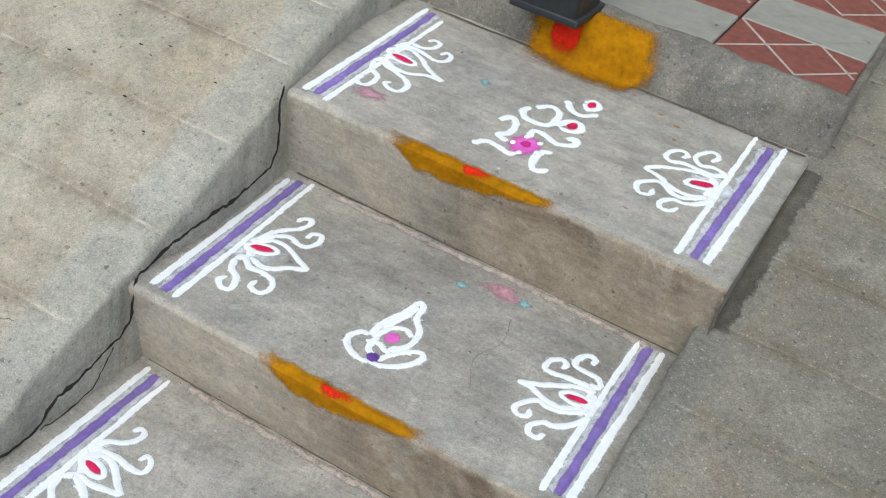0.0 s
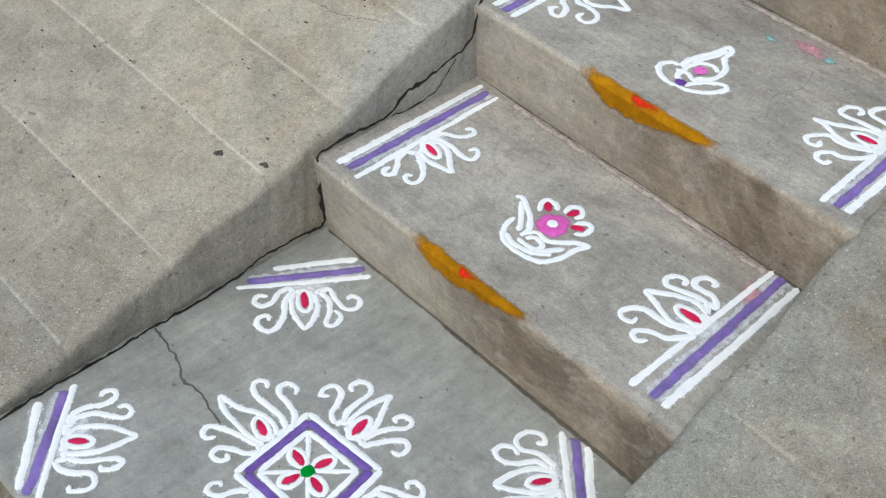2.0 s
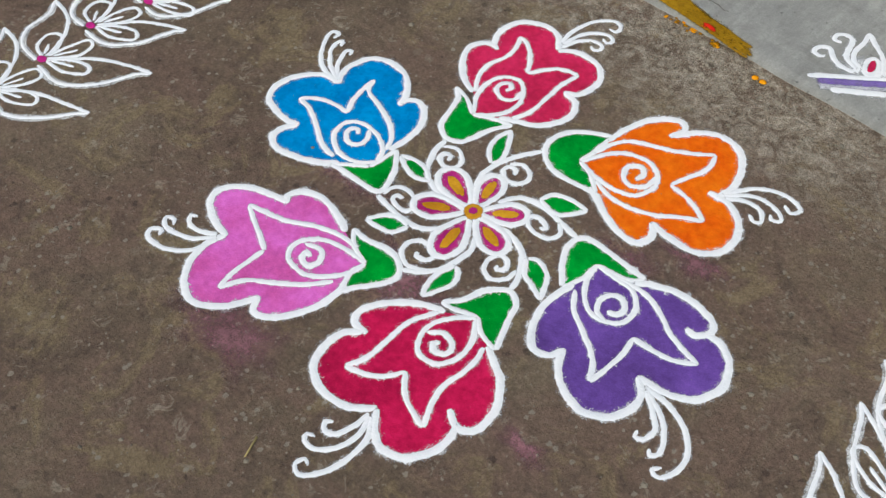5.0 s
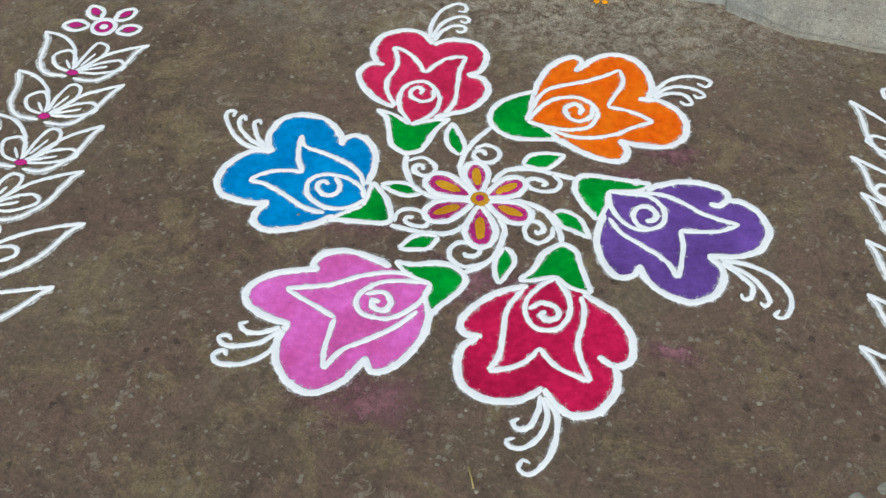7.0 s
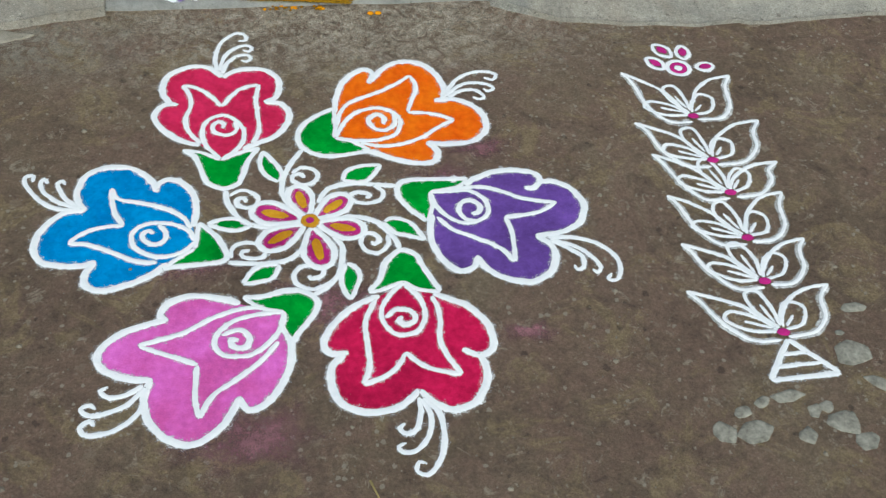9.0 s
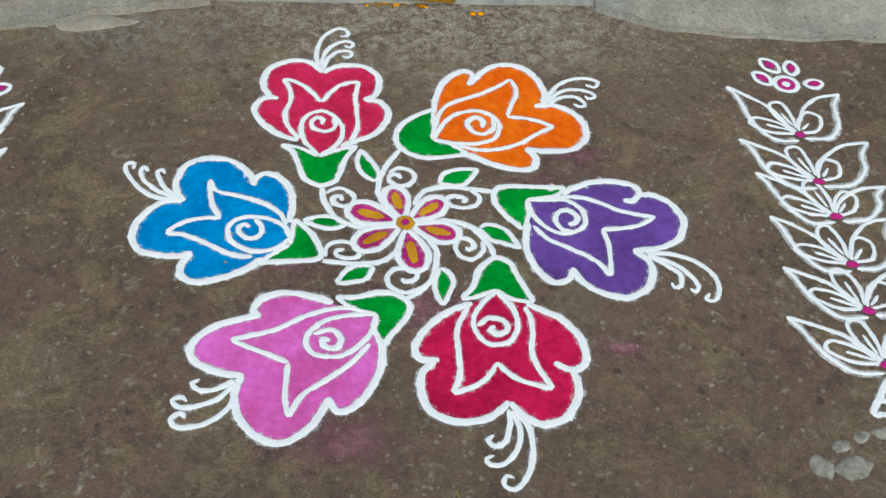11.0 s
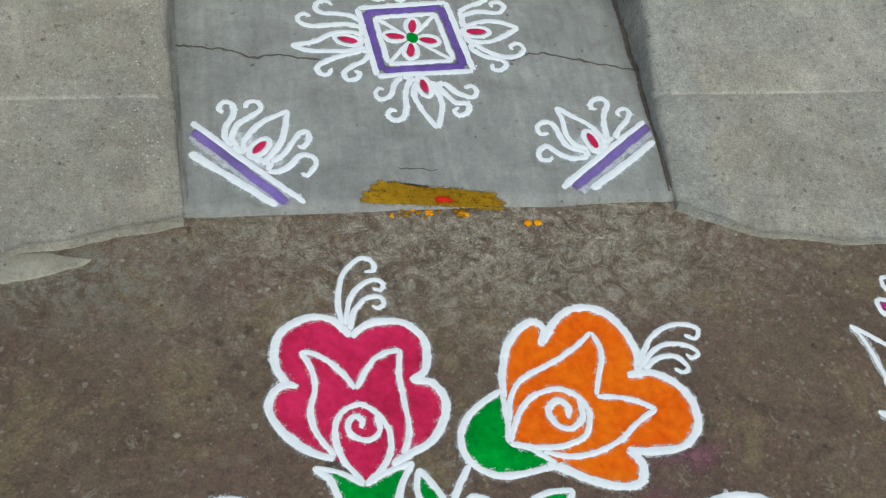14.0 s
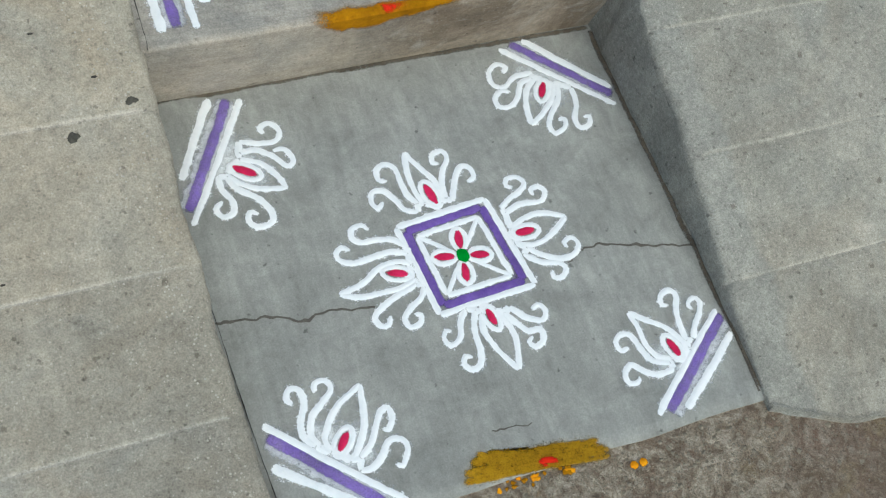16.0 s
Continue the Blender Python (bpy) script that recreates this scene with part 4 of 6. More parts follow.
lotus(square, land, (((-4, -91), (-11, -114), (-5, -142), (16, -184)),
             ((16, -184), (25, -160), (29, -135), (24, -108), (17, -91))), ((4, -88), (9, -113)),
      (((-25, -80), (-38, -96), (-47, -117), (-62, -126), (-70, -115), (-63, -103), (-55, -108)),
       ((-12, -85), (-23, -111), (-26, -141), (-33, -161), (-47, -167), (-55, -156), (-49, -146), (-41, -151)),
       ((27, -99), (41, -122), (51, -134), (69, -136), (68, -151), (53, -159), (45, -150), (54, -143)),
       ((37, -92), (50, -108), (61, -117), (79, -124), (87, -110), (79, -100), (67, -106))))


# small drawings on the treads
def strokes_at(root, surf, lines, w, name="white_figure", lift=0.001):
    p = Powder(surf, root.location, lift)
    ox, oy = root.location.x, root.location.y
    for line in lines:
        p.stroke([(ox + x / 1000, oy + y / 1000) for x, y in line], w)
    return p.done(name, P_WHITE, root)


def dot_at(root, surf, x, y, rx, ry, material, name, lift=0.002, turn=0.0, soft=0.2):
    ox, oy = root.location.x, root.location.y
    return Powder(surf, root.location, lift).blot(ox + x / 1000, oy + y / 1000, rx, ry, turn, soft=soft).done(name, material, root)


swirl = thing("swirl_rangoli", (-0.019, 1.183, 0.505), "white swirling strokes round a pink dot drawn in powder", "rangoli")
strokes_at(swirl, tread(2), (
    ((-68, -58), (-52, -34), (-26, -37), (-8, -42), (-1, -28)),
    ((-70, 44), (-59, 69), (-42, 53), (-37, 19), (-48, 0), (-24, -10)),
    ((-6, 26), (-10, 56), (11, 57), (37, 46), (61, 63), (56, 85), (42, 71)),
    ((46, 13), (30, 2), (32, -33), (46, -57), (63, -40)),
    ((-44, 132), (-24, 158), (-2, 141), (2, 99), (-18, 84), (-41, 86), (-55, 107), (-50, 126)),
    ((2, 99), (12, 112), (20, 132), (38, 138), (48, 118), (34, 100), (16, 102)),
    ((-13, 201), (7, 174), (29, 169), (49, 195)),
    ((14, 215), (24, 236), (40, 220), (28, 200), (14, 215))), 0.0112)
dot_at(swirl, tread(2), 0, 0, 0.020, 0.026, P_PINK, "pink_dot", soft=0.5)
dot_at(swirl, tread(2), 1, 2, 0.008, 0.010, P_MAGENTA, "dot_heart", 0.003)
for x, y in ((-8, 26), (18, 22), (26, -8), (4, -30), (-18, -8)):
    dot_at(swirl, tread(2), x, y, 0.0045, 0.0065, P_WHITE, "white_dot", 0.003)
dot_at(swirl, tread(2), 27, 217, 0.007, 0.011, P_RED, "red_dot", 0.003)
dot_at(swirl, tread(2), 33, 119, 0.008, 0.012, P_RED, "red_dot", 0.003)

lamp = thing("lamp_rangoli", (-0.015, 0.817, 0.335), "white lamp-like petals with a pink dot drawn in powder", "rangoli")
strokes_at(lamp, tread(1), (
    ((-29, -17), (-29, 22), (-17, 67), (-11, 104)), ((-13, 104), (-2, 93), (4, 63), (24, 37), (27, 4), (13, -29)),
    ((-29, -17), (-43, -18), (-52, -37), (-42, -56), (-14, -68), (5, -62)),
    ((7, -57), (21, -26), (45, -1), (56, -8), (47, -36), (23, -59), (-2, -65)),
    ((-22, -19), (-15, 16), (6, 30), (22, 19)), ((-24, 10), (-14, 45), (-8, 88)),
    ((-28, -30), (-12, -22), (8, -30), (14, -12)), ((-18, -10), (-16, -40), (0, -52))), 0.0086)
dot_at(lamp, tread(1), 0, 0, 0.0095, 0.0125, P_PINK, "pink_dot")
dot_at(lamp, tread(1), 1, -55, 0.009, 0.009, P_VIOLET, "violet_dot", 0.003)

spray = thing("petal_rangoli", (-0.021, 0.503, 0.170), "white curved leaves with a pink flower drawn in powder", "rangoli")
strokes_at(spray, tread(0), (
    ((-84, 4), (-73, 11), (-41, -9), (-17, -34), (-16, -58)), ((-70, 4), (-44, -24), (-24, -52)),
    ((-50, -33), (-46, -58), (-26, -83), (7, -88), (41, -77), (57, -47), (60, -14), (70, 12)),
    ((70, 12), (49, -2), (21, -32), (-3, -31), (-15, -48)),
    ((-15, -65), (7, -65), (28, -57), (48, -25)), ((-7, -56), (2, -42), (22, -47), (20, -66)), ((-34, -70), (-10, -78), (20, -72), (44, -50)),
    ((-34, 8), (-46, 24), (-45, 40), (-28, 42), (-18, 32)), ((-6, 36), (-10, 57), (1, 67), (14, 56), (12, 39)), ((23, 21), (26, 43), (42, 47), (46, 26), (34, 12))), 0.0082)
dot_at(spray, tread(0), 0, 0, 0.021, 0.026, P_PINK, "pink_disc", 0.001, soft=0.3)
dot_at(spray, tread(0), -1, 2, 0.008, 0.009, P_WHITE, "white_dot", 0.003)
for x, y, a in ((-33, 27, 2.3), (3, 47, 1.3), (30, 26, 0.6)):
    dot_at(spray, tread(0), x, y, 0.011, 0.006, P_RED, "red_petal", 0.003, a)


# ---------------------------------------------------------------- the large flower drawing
def gsurf(x, y):
    return ground_z(x, y)


CX, CY = -0.013, -0.868
flower = thing("flower_rangoli", (CX, CY, -0.01), "six coloured roses round a small flower drawn in powder on earth", "rangoli")


def smooth_edge(lines, step=0.01):
    return [(q.x, q.y) for line in lines for q in spline(plan(line), step)[:-1]]


def build_rose(tone, label, lobes, tulip, heart, spiral, sepal, sepal_top, plumes):
    """A rose of four lobes round a tulip and a spiral heart, in a green sepal, with a plume; drawn in millimetres of the plan."""
    fill = Powder(gsurf, flower.location, 0.0012)
    edge = smooth_edge([lobe[:-1] if i % 3 == 0 else lobe for i, lobe in enumerate(lobes)]) + plan((lobes[3][-1], heart[0]))
    mid = plan(heart)
    mid = fill.vert(sum(p[0] for p in mid) / len(mid), sum(p[1] for p in mid) / len(mid), 0, 1)
    rim = [fill.vert(x, y, 0, 1) for x, y in edge]
    for a, b in zip(rim, rim[1:] + rim[:1]):
        fill.bm.faces.new((mid, a, b))
    rose = fill.done("rose", tone, flower, label)
    o = Powder(gsurf, flower.location, 0.0022)
    for lobe in lobes:
        o.stroke(plan(lobe), 0.0092)
    o.done("outline", P_WHITE, rose, "white powder outline")
    i = Powder(gsurf, flower.location, 0.0022)
    for line in tulip:
        i.stroke(plan(line), 0.0066)
    i.stroke(plan((*heart, heart[0])), 0.0066).stroke(plan(spiral), 0.0066, taper=(1.0, 1.25))
    i.done("inner_outline", P_WHITE, rose)
    green = Powder(gsurf, flower.location, 0.0014).fill(smooth_edge((sepal, sepal_top[::-1])), False).done("sepal", P_GREEN, rose, "green powder sepal")
    top = len(sepal_top) // 2
    Powder(gsurf, flower.location, 0.0022).stroke(plan(sepal), 0.0078).stroke(plan(sepal_top[:top + 1]), 0.0062).stroke(plan(sepal_top[top:]), 0.0062).done("sepal_outline", P_WHITE, green)
    pl = Powder(gsurf, flower.location, 0.0022)
    for line in plumes:
        pl.stroke(plan(line), 0.0064, taper=(1.15, 0.85))
    pl.done("plume", P_WHITE, rose, "curling white plume")


build_rose(P_RED, "crimson red rose",
           (((-179, -688), (-204, -679), (-234, -656), (-254, -624), (-251, -598), (-234, -585), (-217, -589)),
            ((-229, -585), (-242, -563), (-244, -536), (-234, -510), (-208, -493), (-179, -490), (-158, -504), (-145, -523)),
            ((-145, -523), (-129, -508), (-103, -501), (-74, -506), (-53, -526), (-49, -554), (-57, -578), (-77, -590)),
            ((-76, -589), (-50, -594), (-35, -618), (-42, -649), (-60, -674), (-90, -690), (-113, -702))),
           (((-179, -685), (-199, -654), (-205, -624), (-197, -593), (-199, -566), (-211, -539)),
            ((-211, -539), (-191, -545), (-165, -568), (-146, -598)),
            ((-146, -598), (-124, -562), (-106, -549), (-83, -544)),
            ((-83, -544), (-89, -576), (-87, -623), (-86, -661), (-98, -690))),
           ((-147, -723), (-169, -692), (-177, -666), (-174, -639), (-159, -622), (-140, -619), (-120, -636), (-110, -661), (-114, -689), (-128, -708)), ((-125, -634), (-122, -655), (-136, -667), (-155, -661), (-161, -647), (-152, -634), (-142, -641), (-145, -651)),
           ((-207, -697), (-189, -713), (-179, -742), (-168, -773), (-145, -788), (-121, -780), (-111, -753), (-103, -725), (-86, -700)), ((-207, -697), (-174, -707), (-147, -725), (-120, -710), (-86, -700)),
           (((-154, -504), (-157, -466), (-145, -423), (-123, -402), (-106, -406), (-104, -421), (-118, -423)),
            ((-150, -506), (-142, -467), (-124, -444), (-105, -436), (-94, -443), (-99, -453), (-110, -449)),
            ((-146, -512), (-137, -484), (-121, -466), (-102, -463), (-96, -473), (-104, -481), (-113, -477))))
build_rose(P_ORANGE, "bright orange rose",
           (((41, -624), (43, -598), (52, -562), (71, -531), (98, -514), (112, -527), (103, -553)),
            ((106, -549), (131, -514), (163, -497), (198, -504), (221, -533), (232, -570), (226, -602)),
            ((211, -602), (245, -601), (277, -621), (292, -656), (284, -689), (259, -708), (224, -711), (185, -707)),
            ((186, -706), (197, -718), (202, -734), (191, -751), (164, -753), (127, -739), (95, -722), (79, -717))),
           (((42, -657), (50, -622), (72, -596), (108, -580), (144, -560), (177, -535)),
            ((177, -535), (184, -567), (172, -602), (162, -629)),
            ((162, -629), (189, -633), (217, -641), (239, -654)),
            ((239, -654), (213, -668), (182, -691), (147, -706), (113, -709), (78, -700))),
           ((37, -686), (54, -650), (75, -626), (107, -615), (135, -625), (148, -651), (138, -681), (109, -694), (75, -694)), ((138, -630), (138, -657), (119, -672), (103, -665), (95, -646), (109, -632), (122, -641), (118, -658)),
           ((39, -612), (13, -627), (-13, -650), (-24, -682), (-11, -711), (18, -727), (57, -725), (93, -719)), ((39, -612), (40, -649), (36, -686), (64, -696), (93, -717)),
           (((228, -592), (258, -549), (288, -532), (315, -532), (328, -541), (320, -554), (306, -547)),
            ((230, -593), (262, -565), (292, -560), (312, -568), (318, -577), (307, -583), (301, -576)),
            ((235, -596), (260, -580), (284, -579), (299, -596), (291, -604), (278, -596))))
build_rose(P_VIOLET, "deep violet rose",
           (((233, -808), (258, -791), (293, -779), (326, -780), (352, -789), (358, -805), (344, -821), (329, -818)),
            ((351, -808), (376, -808), (401, -823), (417, -854), (413, -883), (395, -907), (365, -919), (328, -924)),
            ((330, -924), (350, -943), (351, -970), (336, -999), (306, -1012), (271, -1004), (244, -982), (232, -956)),
            ((233, -958), (225, -977), (203, -984), (183, -964), (169, -929), (169, -895), (175, -867))),
           (((205, -819), (233, -813), (265, -814), (296, -827), (326, -844), (375, -855)),
            ((375, -855), (348, -871), (319, -878), (288, -880)),
            ((288, -880), (293, -907), (292, -945), (288, -972)),
            ((288, -972), (271, -944), (238, -921), (204, -901), (182, -873))),
           ((178, -819), (210, -819), (242, -821), (261, -840), (264, -866), (249, -883), (222, -888), (198, -872), (182, -845)), ((246, -885), (227, -881), (218, -862), (225, -845), (239, -841), (252, -852), (249, -866), (236, -871)),
           ((241, -793), (214, -792), (159, -790), (135, -794), (126, -816), (137, -846), (156, -869), (165, -882)), ((241, -793), (222, -811), (178, -819), (177, -852), (165, -882)),
           (((345, -928), (384, -930), (419, -944), (442, -970), (446, -997), (436, -1018), (423, -1016), (430, -1006)),
            ((348, -931), (386, -949), (407, -971), (416, -992), (408, -1002), (402, -995)),
            ((352, -934), (375, -951), (392, -970), (390, -990), (379, -994), (377, -985))))
build_rose(P_DEEP, "deep crimson rose",
           (((79, -1022), (49, -1034), (13, -1064), (-5, -1097), (2, -1118), (28, -1120)),
            ((23, -1121), (3, -1141), (2, -1177), (15, -1204), (45, -1218), (83, -1216), (105, -1202), (118, -1188)),
            ((118, -1188), (136, -1211), (162, -1224), (190, -1216), (210, -1189), (215, -1156), (207, -1135)),
            ((186, -1126), (212, -1139), (231, -1123), (229, -1088), (208, -1054), (176, -1033), (157, -1024))),
           (((73, -1029), (55, -1067), (55, -1116), (54, -1149), (43, -1174)),
            ((43, -1174), (72, -1164), (92, -1149), (106, -1125)),
            ((106, -1125), (128, -1149), (154, -1161), (180, -1168)),
            ((180, -1168), (167, -1142), (157, -1110), (162, -1061), (155, -1028))),
           ((116, -1000), (93, -1023), (79, -1051), (83, -1076), (100, -1094), (126, -1090), (140, -1067), (138, -1034)), ((83, -1063), (100, -1049), (121, -1053), (126, -1069), (112, -1077), (102, -1069), (109, -1062)),
           ((64, -1013), (82, -992), (94, -959), (117, -937), (139, -946), (153, -982), (169, -1021)), ((64, -1013), (86, -1010), (116, -997), (138, -1014), (169, -1021)),
           (((122, -1202), (140, -1227), (143, -1264), (133, -1299), (116, -1318), (101, -1312), (105, -1299), (115, -1303)),
            ((120, -1203), (129, -1232), (122, -1262), (104, -1282), (86, -1283), (81, -1274), (92, -1270)),
            ((116, -1201), (116, -1225), (108, -1249), (94, -1256), (85, -1247), (93, -1240))))
build_rose(P_PINK, "pink rose",
           (((-119, -1021), (-152, -1007), (-191, -1001), (-221, -1013), (-231, -1033), (-219, -1043)),
            ((-220, -1041), (-255, -1049), (-291, -1066), (-311, -1092), (-307, -1115), (-277, -1135), (-236, -1144)),
            ((-238, -1142), (-247, -1168), (-240, -1206), (-216, -1235), (-186, -1248), (-161, -1237), (-139, -1215), (-120, -1178)),
            ((-123, -1180), (-111, -1200), (-89, -1194), (-68, -1168), (-53, -1133), (-50, -1100), (-57, -1079))),
           (((-86, -1028), (-124, -1031), (-163, -1046), (-201, -1067), (-259, -1083)),
            ((-259, -1083), (-226, -1099), (-199, -1111), (-178, -1123)),
            ((-178, -1123), (-180, -1149), (-180, -1180), (-174, -1209)),
            ((-174, -1209), (-159, -1176), (-125, -1150), (-93, -1123), (-68, -1092))),
           ((-58, -1040), (-91, -1041), (-125, -1049), (-149, -1068), (-155, -1091), (-141, -1109), (-109, -1112), (-82, -1094), (-62, -1064)), ((-146, -1075), (-121, -1067), (-107, -1083), (-114, -1098), (-130, -1095), (-133, -1083), (-122, -1086)),
           ((-116, -1009), (-85, -1009), (-51, -1001), (-20, -1010), (-10, -1033), (-25, -1060), (-40, -1080), (-49, -1097)), ((-116, -1009), (-91, -1030), (-58, -1040), (-62, -1064), (-49, -1097)),
           (((-242, -1156), (-253, -1192), (-282, -1217), (-316, -1222), (-326, -1210), (-315, -1200), (-307, -1209)),
            ((-245, -1153), (-269, -1179), (-299, -1191), (-319, -1190), (-327, -1180), (-315, -1175), (-308, -1184)),
            ((-248, -1149), (-270, -1163), (-293, -1165), (-304, -1154), (-294, -1148))))
build_rose(P_BLUE, "bright blue rose",
           (((-188, -867), (-184, -829), (-189, -799), (-204, -774), (-226, -763), (-242, -772), (-248, -790)),
            ((-244, -785), (-256, -761), (-279, -738), (-308, -730), (-336, -733), (-356, -751), (-364, -780), (-361, -804), (-348, -824)),
            ((-348, -821), (-375, -822), (-398, -840), (-415, -870), (-416, -900), (-401, -922), (-374, -930), (-343, -932), (-326, -925)),
            ((-327, -926), (-340, -948), (-336, -971), (-316, -981), (-281, -974), (-246, -956), (-223, -936))),
           (((-191, -870), (-205, -844), (-238, -822), (-275, -809), (-303, -800), (-313, -777)),
            ((-313, -777), (-311, -804), (-304, -833), (-290, -857)),
            ((-290, -857), (-322, -858), (-349, -868), (-369, -886)),
            ((-369, -886), (-338, -892), (-301, -911), (-269, -929), (-238, -934))),
           ((-185, -896), (-195, -873), (-218, -859), (-246, -855), (-268, -861), (-278, -879), (-273, -901), (-252, -918), (-225, -923), (-199, -913)), ((-239, -858), (-228, -876), (-231, -892), (-246, -898), (-260, -887), (-261, -875), (-252, -870), (-246, -878)),
           ((-180, -858), (-167, -872), (-150, -895), (-138, -924), (-144, -938), (-176, -942), (-211, -943), (-231, -947)), ((-180, -858), (-182, -886), (-185, -911), (-207, -926), (-231, -947)),
           (((-352, -820), (-394, -814), (-421, -793), (-442, -762), (-445, -743), (-433, -742), (-433, -756)),
            ((-355, -818), (-390, -801), (-413, -780), (-421, -760), (-416, -750), (-409, -761)),
            ((-353, -817), (-377, -799), (-390, -778), (-395, -761), (-388, -755), (-384, -766))))


def build_vine(stem, coil, leaf, leaf_back):
    Powder(gsurf, flower.location, 0.0016).stroke(plan(stem), 0.0078).stroke(plan(coil), 0.0062, taper=(1.0, 1.1)).done("vine", P_WHITE, flower)
    green = Powder(gsurf, flower.location, 0.0012).fill(smooth_edge((leaf, leaf_back), 0.008), False).done("leaf", P_GREEN, flower, "green powder leaf")
    Powder(gsurf, flower.location, 0.0022).stroke(plan(leaf), 0.0066).stroke(plan(leaf_back), 0.0066).done("leaf_outline", P_WHITE, green)


build_vine(((-61, -879), (-89, -872), (-113, -861), (-130, -836), (-139, -810), (-139, -793)), ((-134, -805), (-123, -796), (-108, -795), (-91, -809), (-93, -826), (-107, -832), (-121, -826), (-123, -814), (-112, -811), (-109, -822)), ((-81, -709), (-86, -737), (-77, -764), (-58, -780)), ((-58, -780), (-52, -763), (-64, -733), (-81, -709)))
build_vine(((-45, -832), (-53, -801), (-50, -771), (-40, -745), (-27, -722), (-17, -709)), ((-37, -761), (-20, -749), (-2, -756), (4, -769), (-4, -784), (-22, -788), (-36, -777), (-33, -765), (-21, -765), (-18, -775)), ((42, -784), (51, -762), (76, -753), (106, -752)), ((106, -752), (90, -777), (73, -789), (42, -784)))
build_vine(((1, -830), (13, -806), (32, -794), (61, -791), (94, -796), (127, -801)), ((90, -797), (104, -812), (98, -829), (80, -835), (60, -831), (52, -819), (60, -811), (74, -812), (83, -819), (75, -824)), ((99, -878), (112, -870), (137, -879), (149, -899), (159, -919)), ((159, -919), (137, -910), (113, -899), (99, -878)))
build_vine(((38, -860), (63, -864), (87, -875), (103, -896), (115, -918), (117, -934)), ((102, -903), (101, -924), (85, -939), (68, -933), (61, -916), (67, -900), (81, -899), (89, -911), (81, -922), (77, -915)), ((35, -956), (50, -966), (53, -988), (38, -1026)), ((38, -1026), (28, -1004), (27, -982), (35, -956)))
build_vine(((18, -894), (31, -919), (31, -946), (23, -977), (5, -998), (-16, -1013)), ((14, -988), (-1, -997), (-18, -1001), (-38, -990), (-42, -972), (-30, -957), (-9, -957), (2, -964), (-2, -977), (-17, -981), (-18, -974)), ((-62, -951), (-83, -949), (-102, -961), (-116, -984)), ((-116, -984), (-91, -982), (-71, -974), (-62, -951)))
build_vine(((-24, -912), (-32, -928), (-49, -942), (-80, -947), (-114, -944), (-137, -940)), ((-132, -934), (-131, -916), (-120, -905), (-100, -905), (-83, -917), (-85, -933), (-100, -936), (-115, -931), (-116, -922), (-104, -919)), ((-99, -869), (-123, -855), (-144, -854), (-168, -862)), ((-168, -862), (-147, -873), (-123, -879), (-99, -869)))

centre = None
for ang, reach in ((104, 0.080), (38.5, 0.080), (-18, 0.086), (-81, 0.096), (-148, 0.090), (160, 0.094)):
    a = math.radians(ang)
    f = local(CX, CY, CX + reach * math.cos(a), CY + reach * math.sin(a))
    shape = ((0.12, 0.0), (0.35, 0.13), (0.65, 0.20), (0.88, 0.13), (0.95, 0.0), (0.88, -0.13), (0.65, -0.20), (0.35, -0.13))
    petal = Powder(gsurf, flower.location, 0.0018).fill(put_on(f, shape)).done("centre_petal", P_MAGENTA, flower, "magenta petal with golden heart")
    Powder(gsurf, flower.location, 0.0022).stroke(put_on(f, [(u * 1.02 + 0.02, v * 1.18) for u, v in shape]), 0.0082, closed=True).done("petal_outline", P_WHITE, petal)
    Powder(gsurf, flower.location, 0.0026).blot(*f(0.60, 0), 0.020 * reach / 0.09, 0.0072, a, soft=0.2).done("petal_heart", P_GOLD, petal)
hub = Powder(gsurf, flower.location, 0.0034).blot(CX, CY, 0.0135, 0.0135, soft=0.2, high=0.0015).done("flower_hub", P_GOLD, flower, "golden hub with magenta dot")
Powder(gsurf, flower.location, 0.0054).blot(CX, CY, 0.0062, 0.0062, soft=0.2).done("hub_dot", P_MAGENTA, hub)


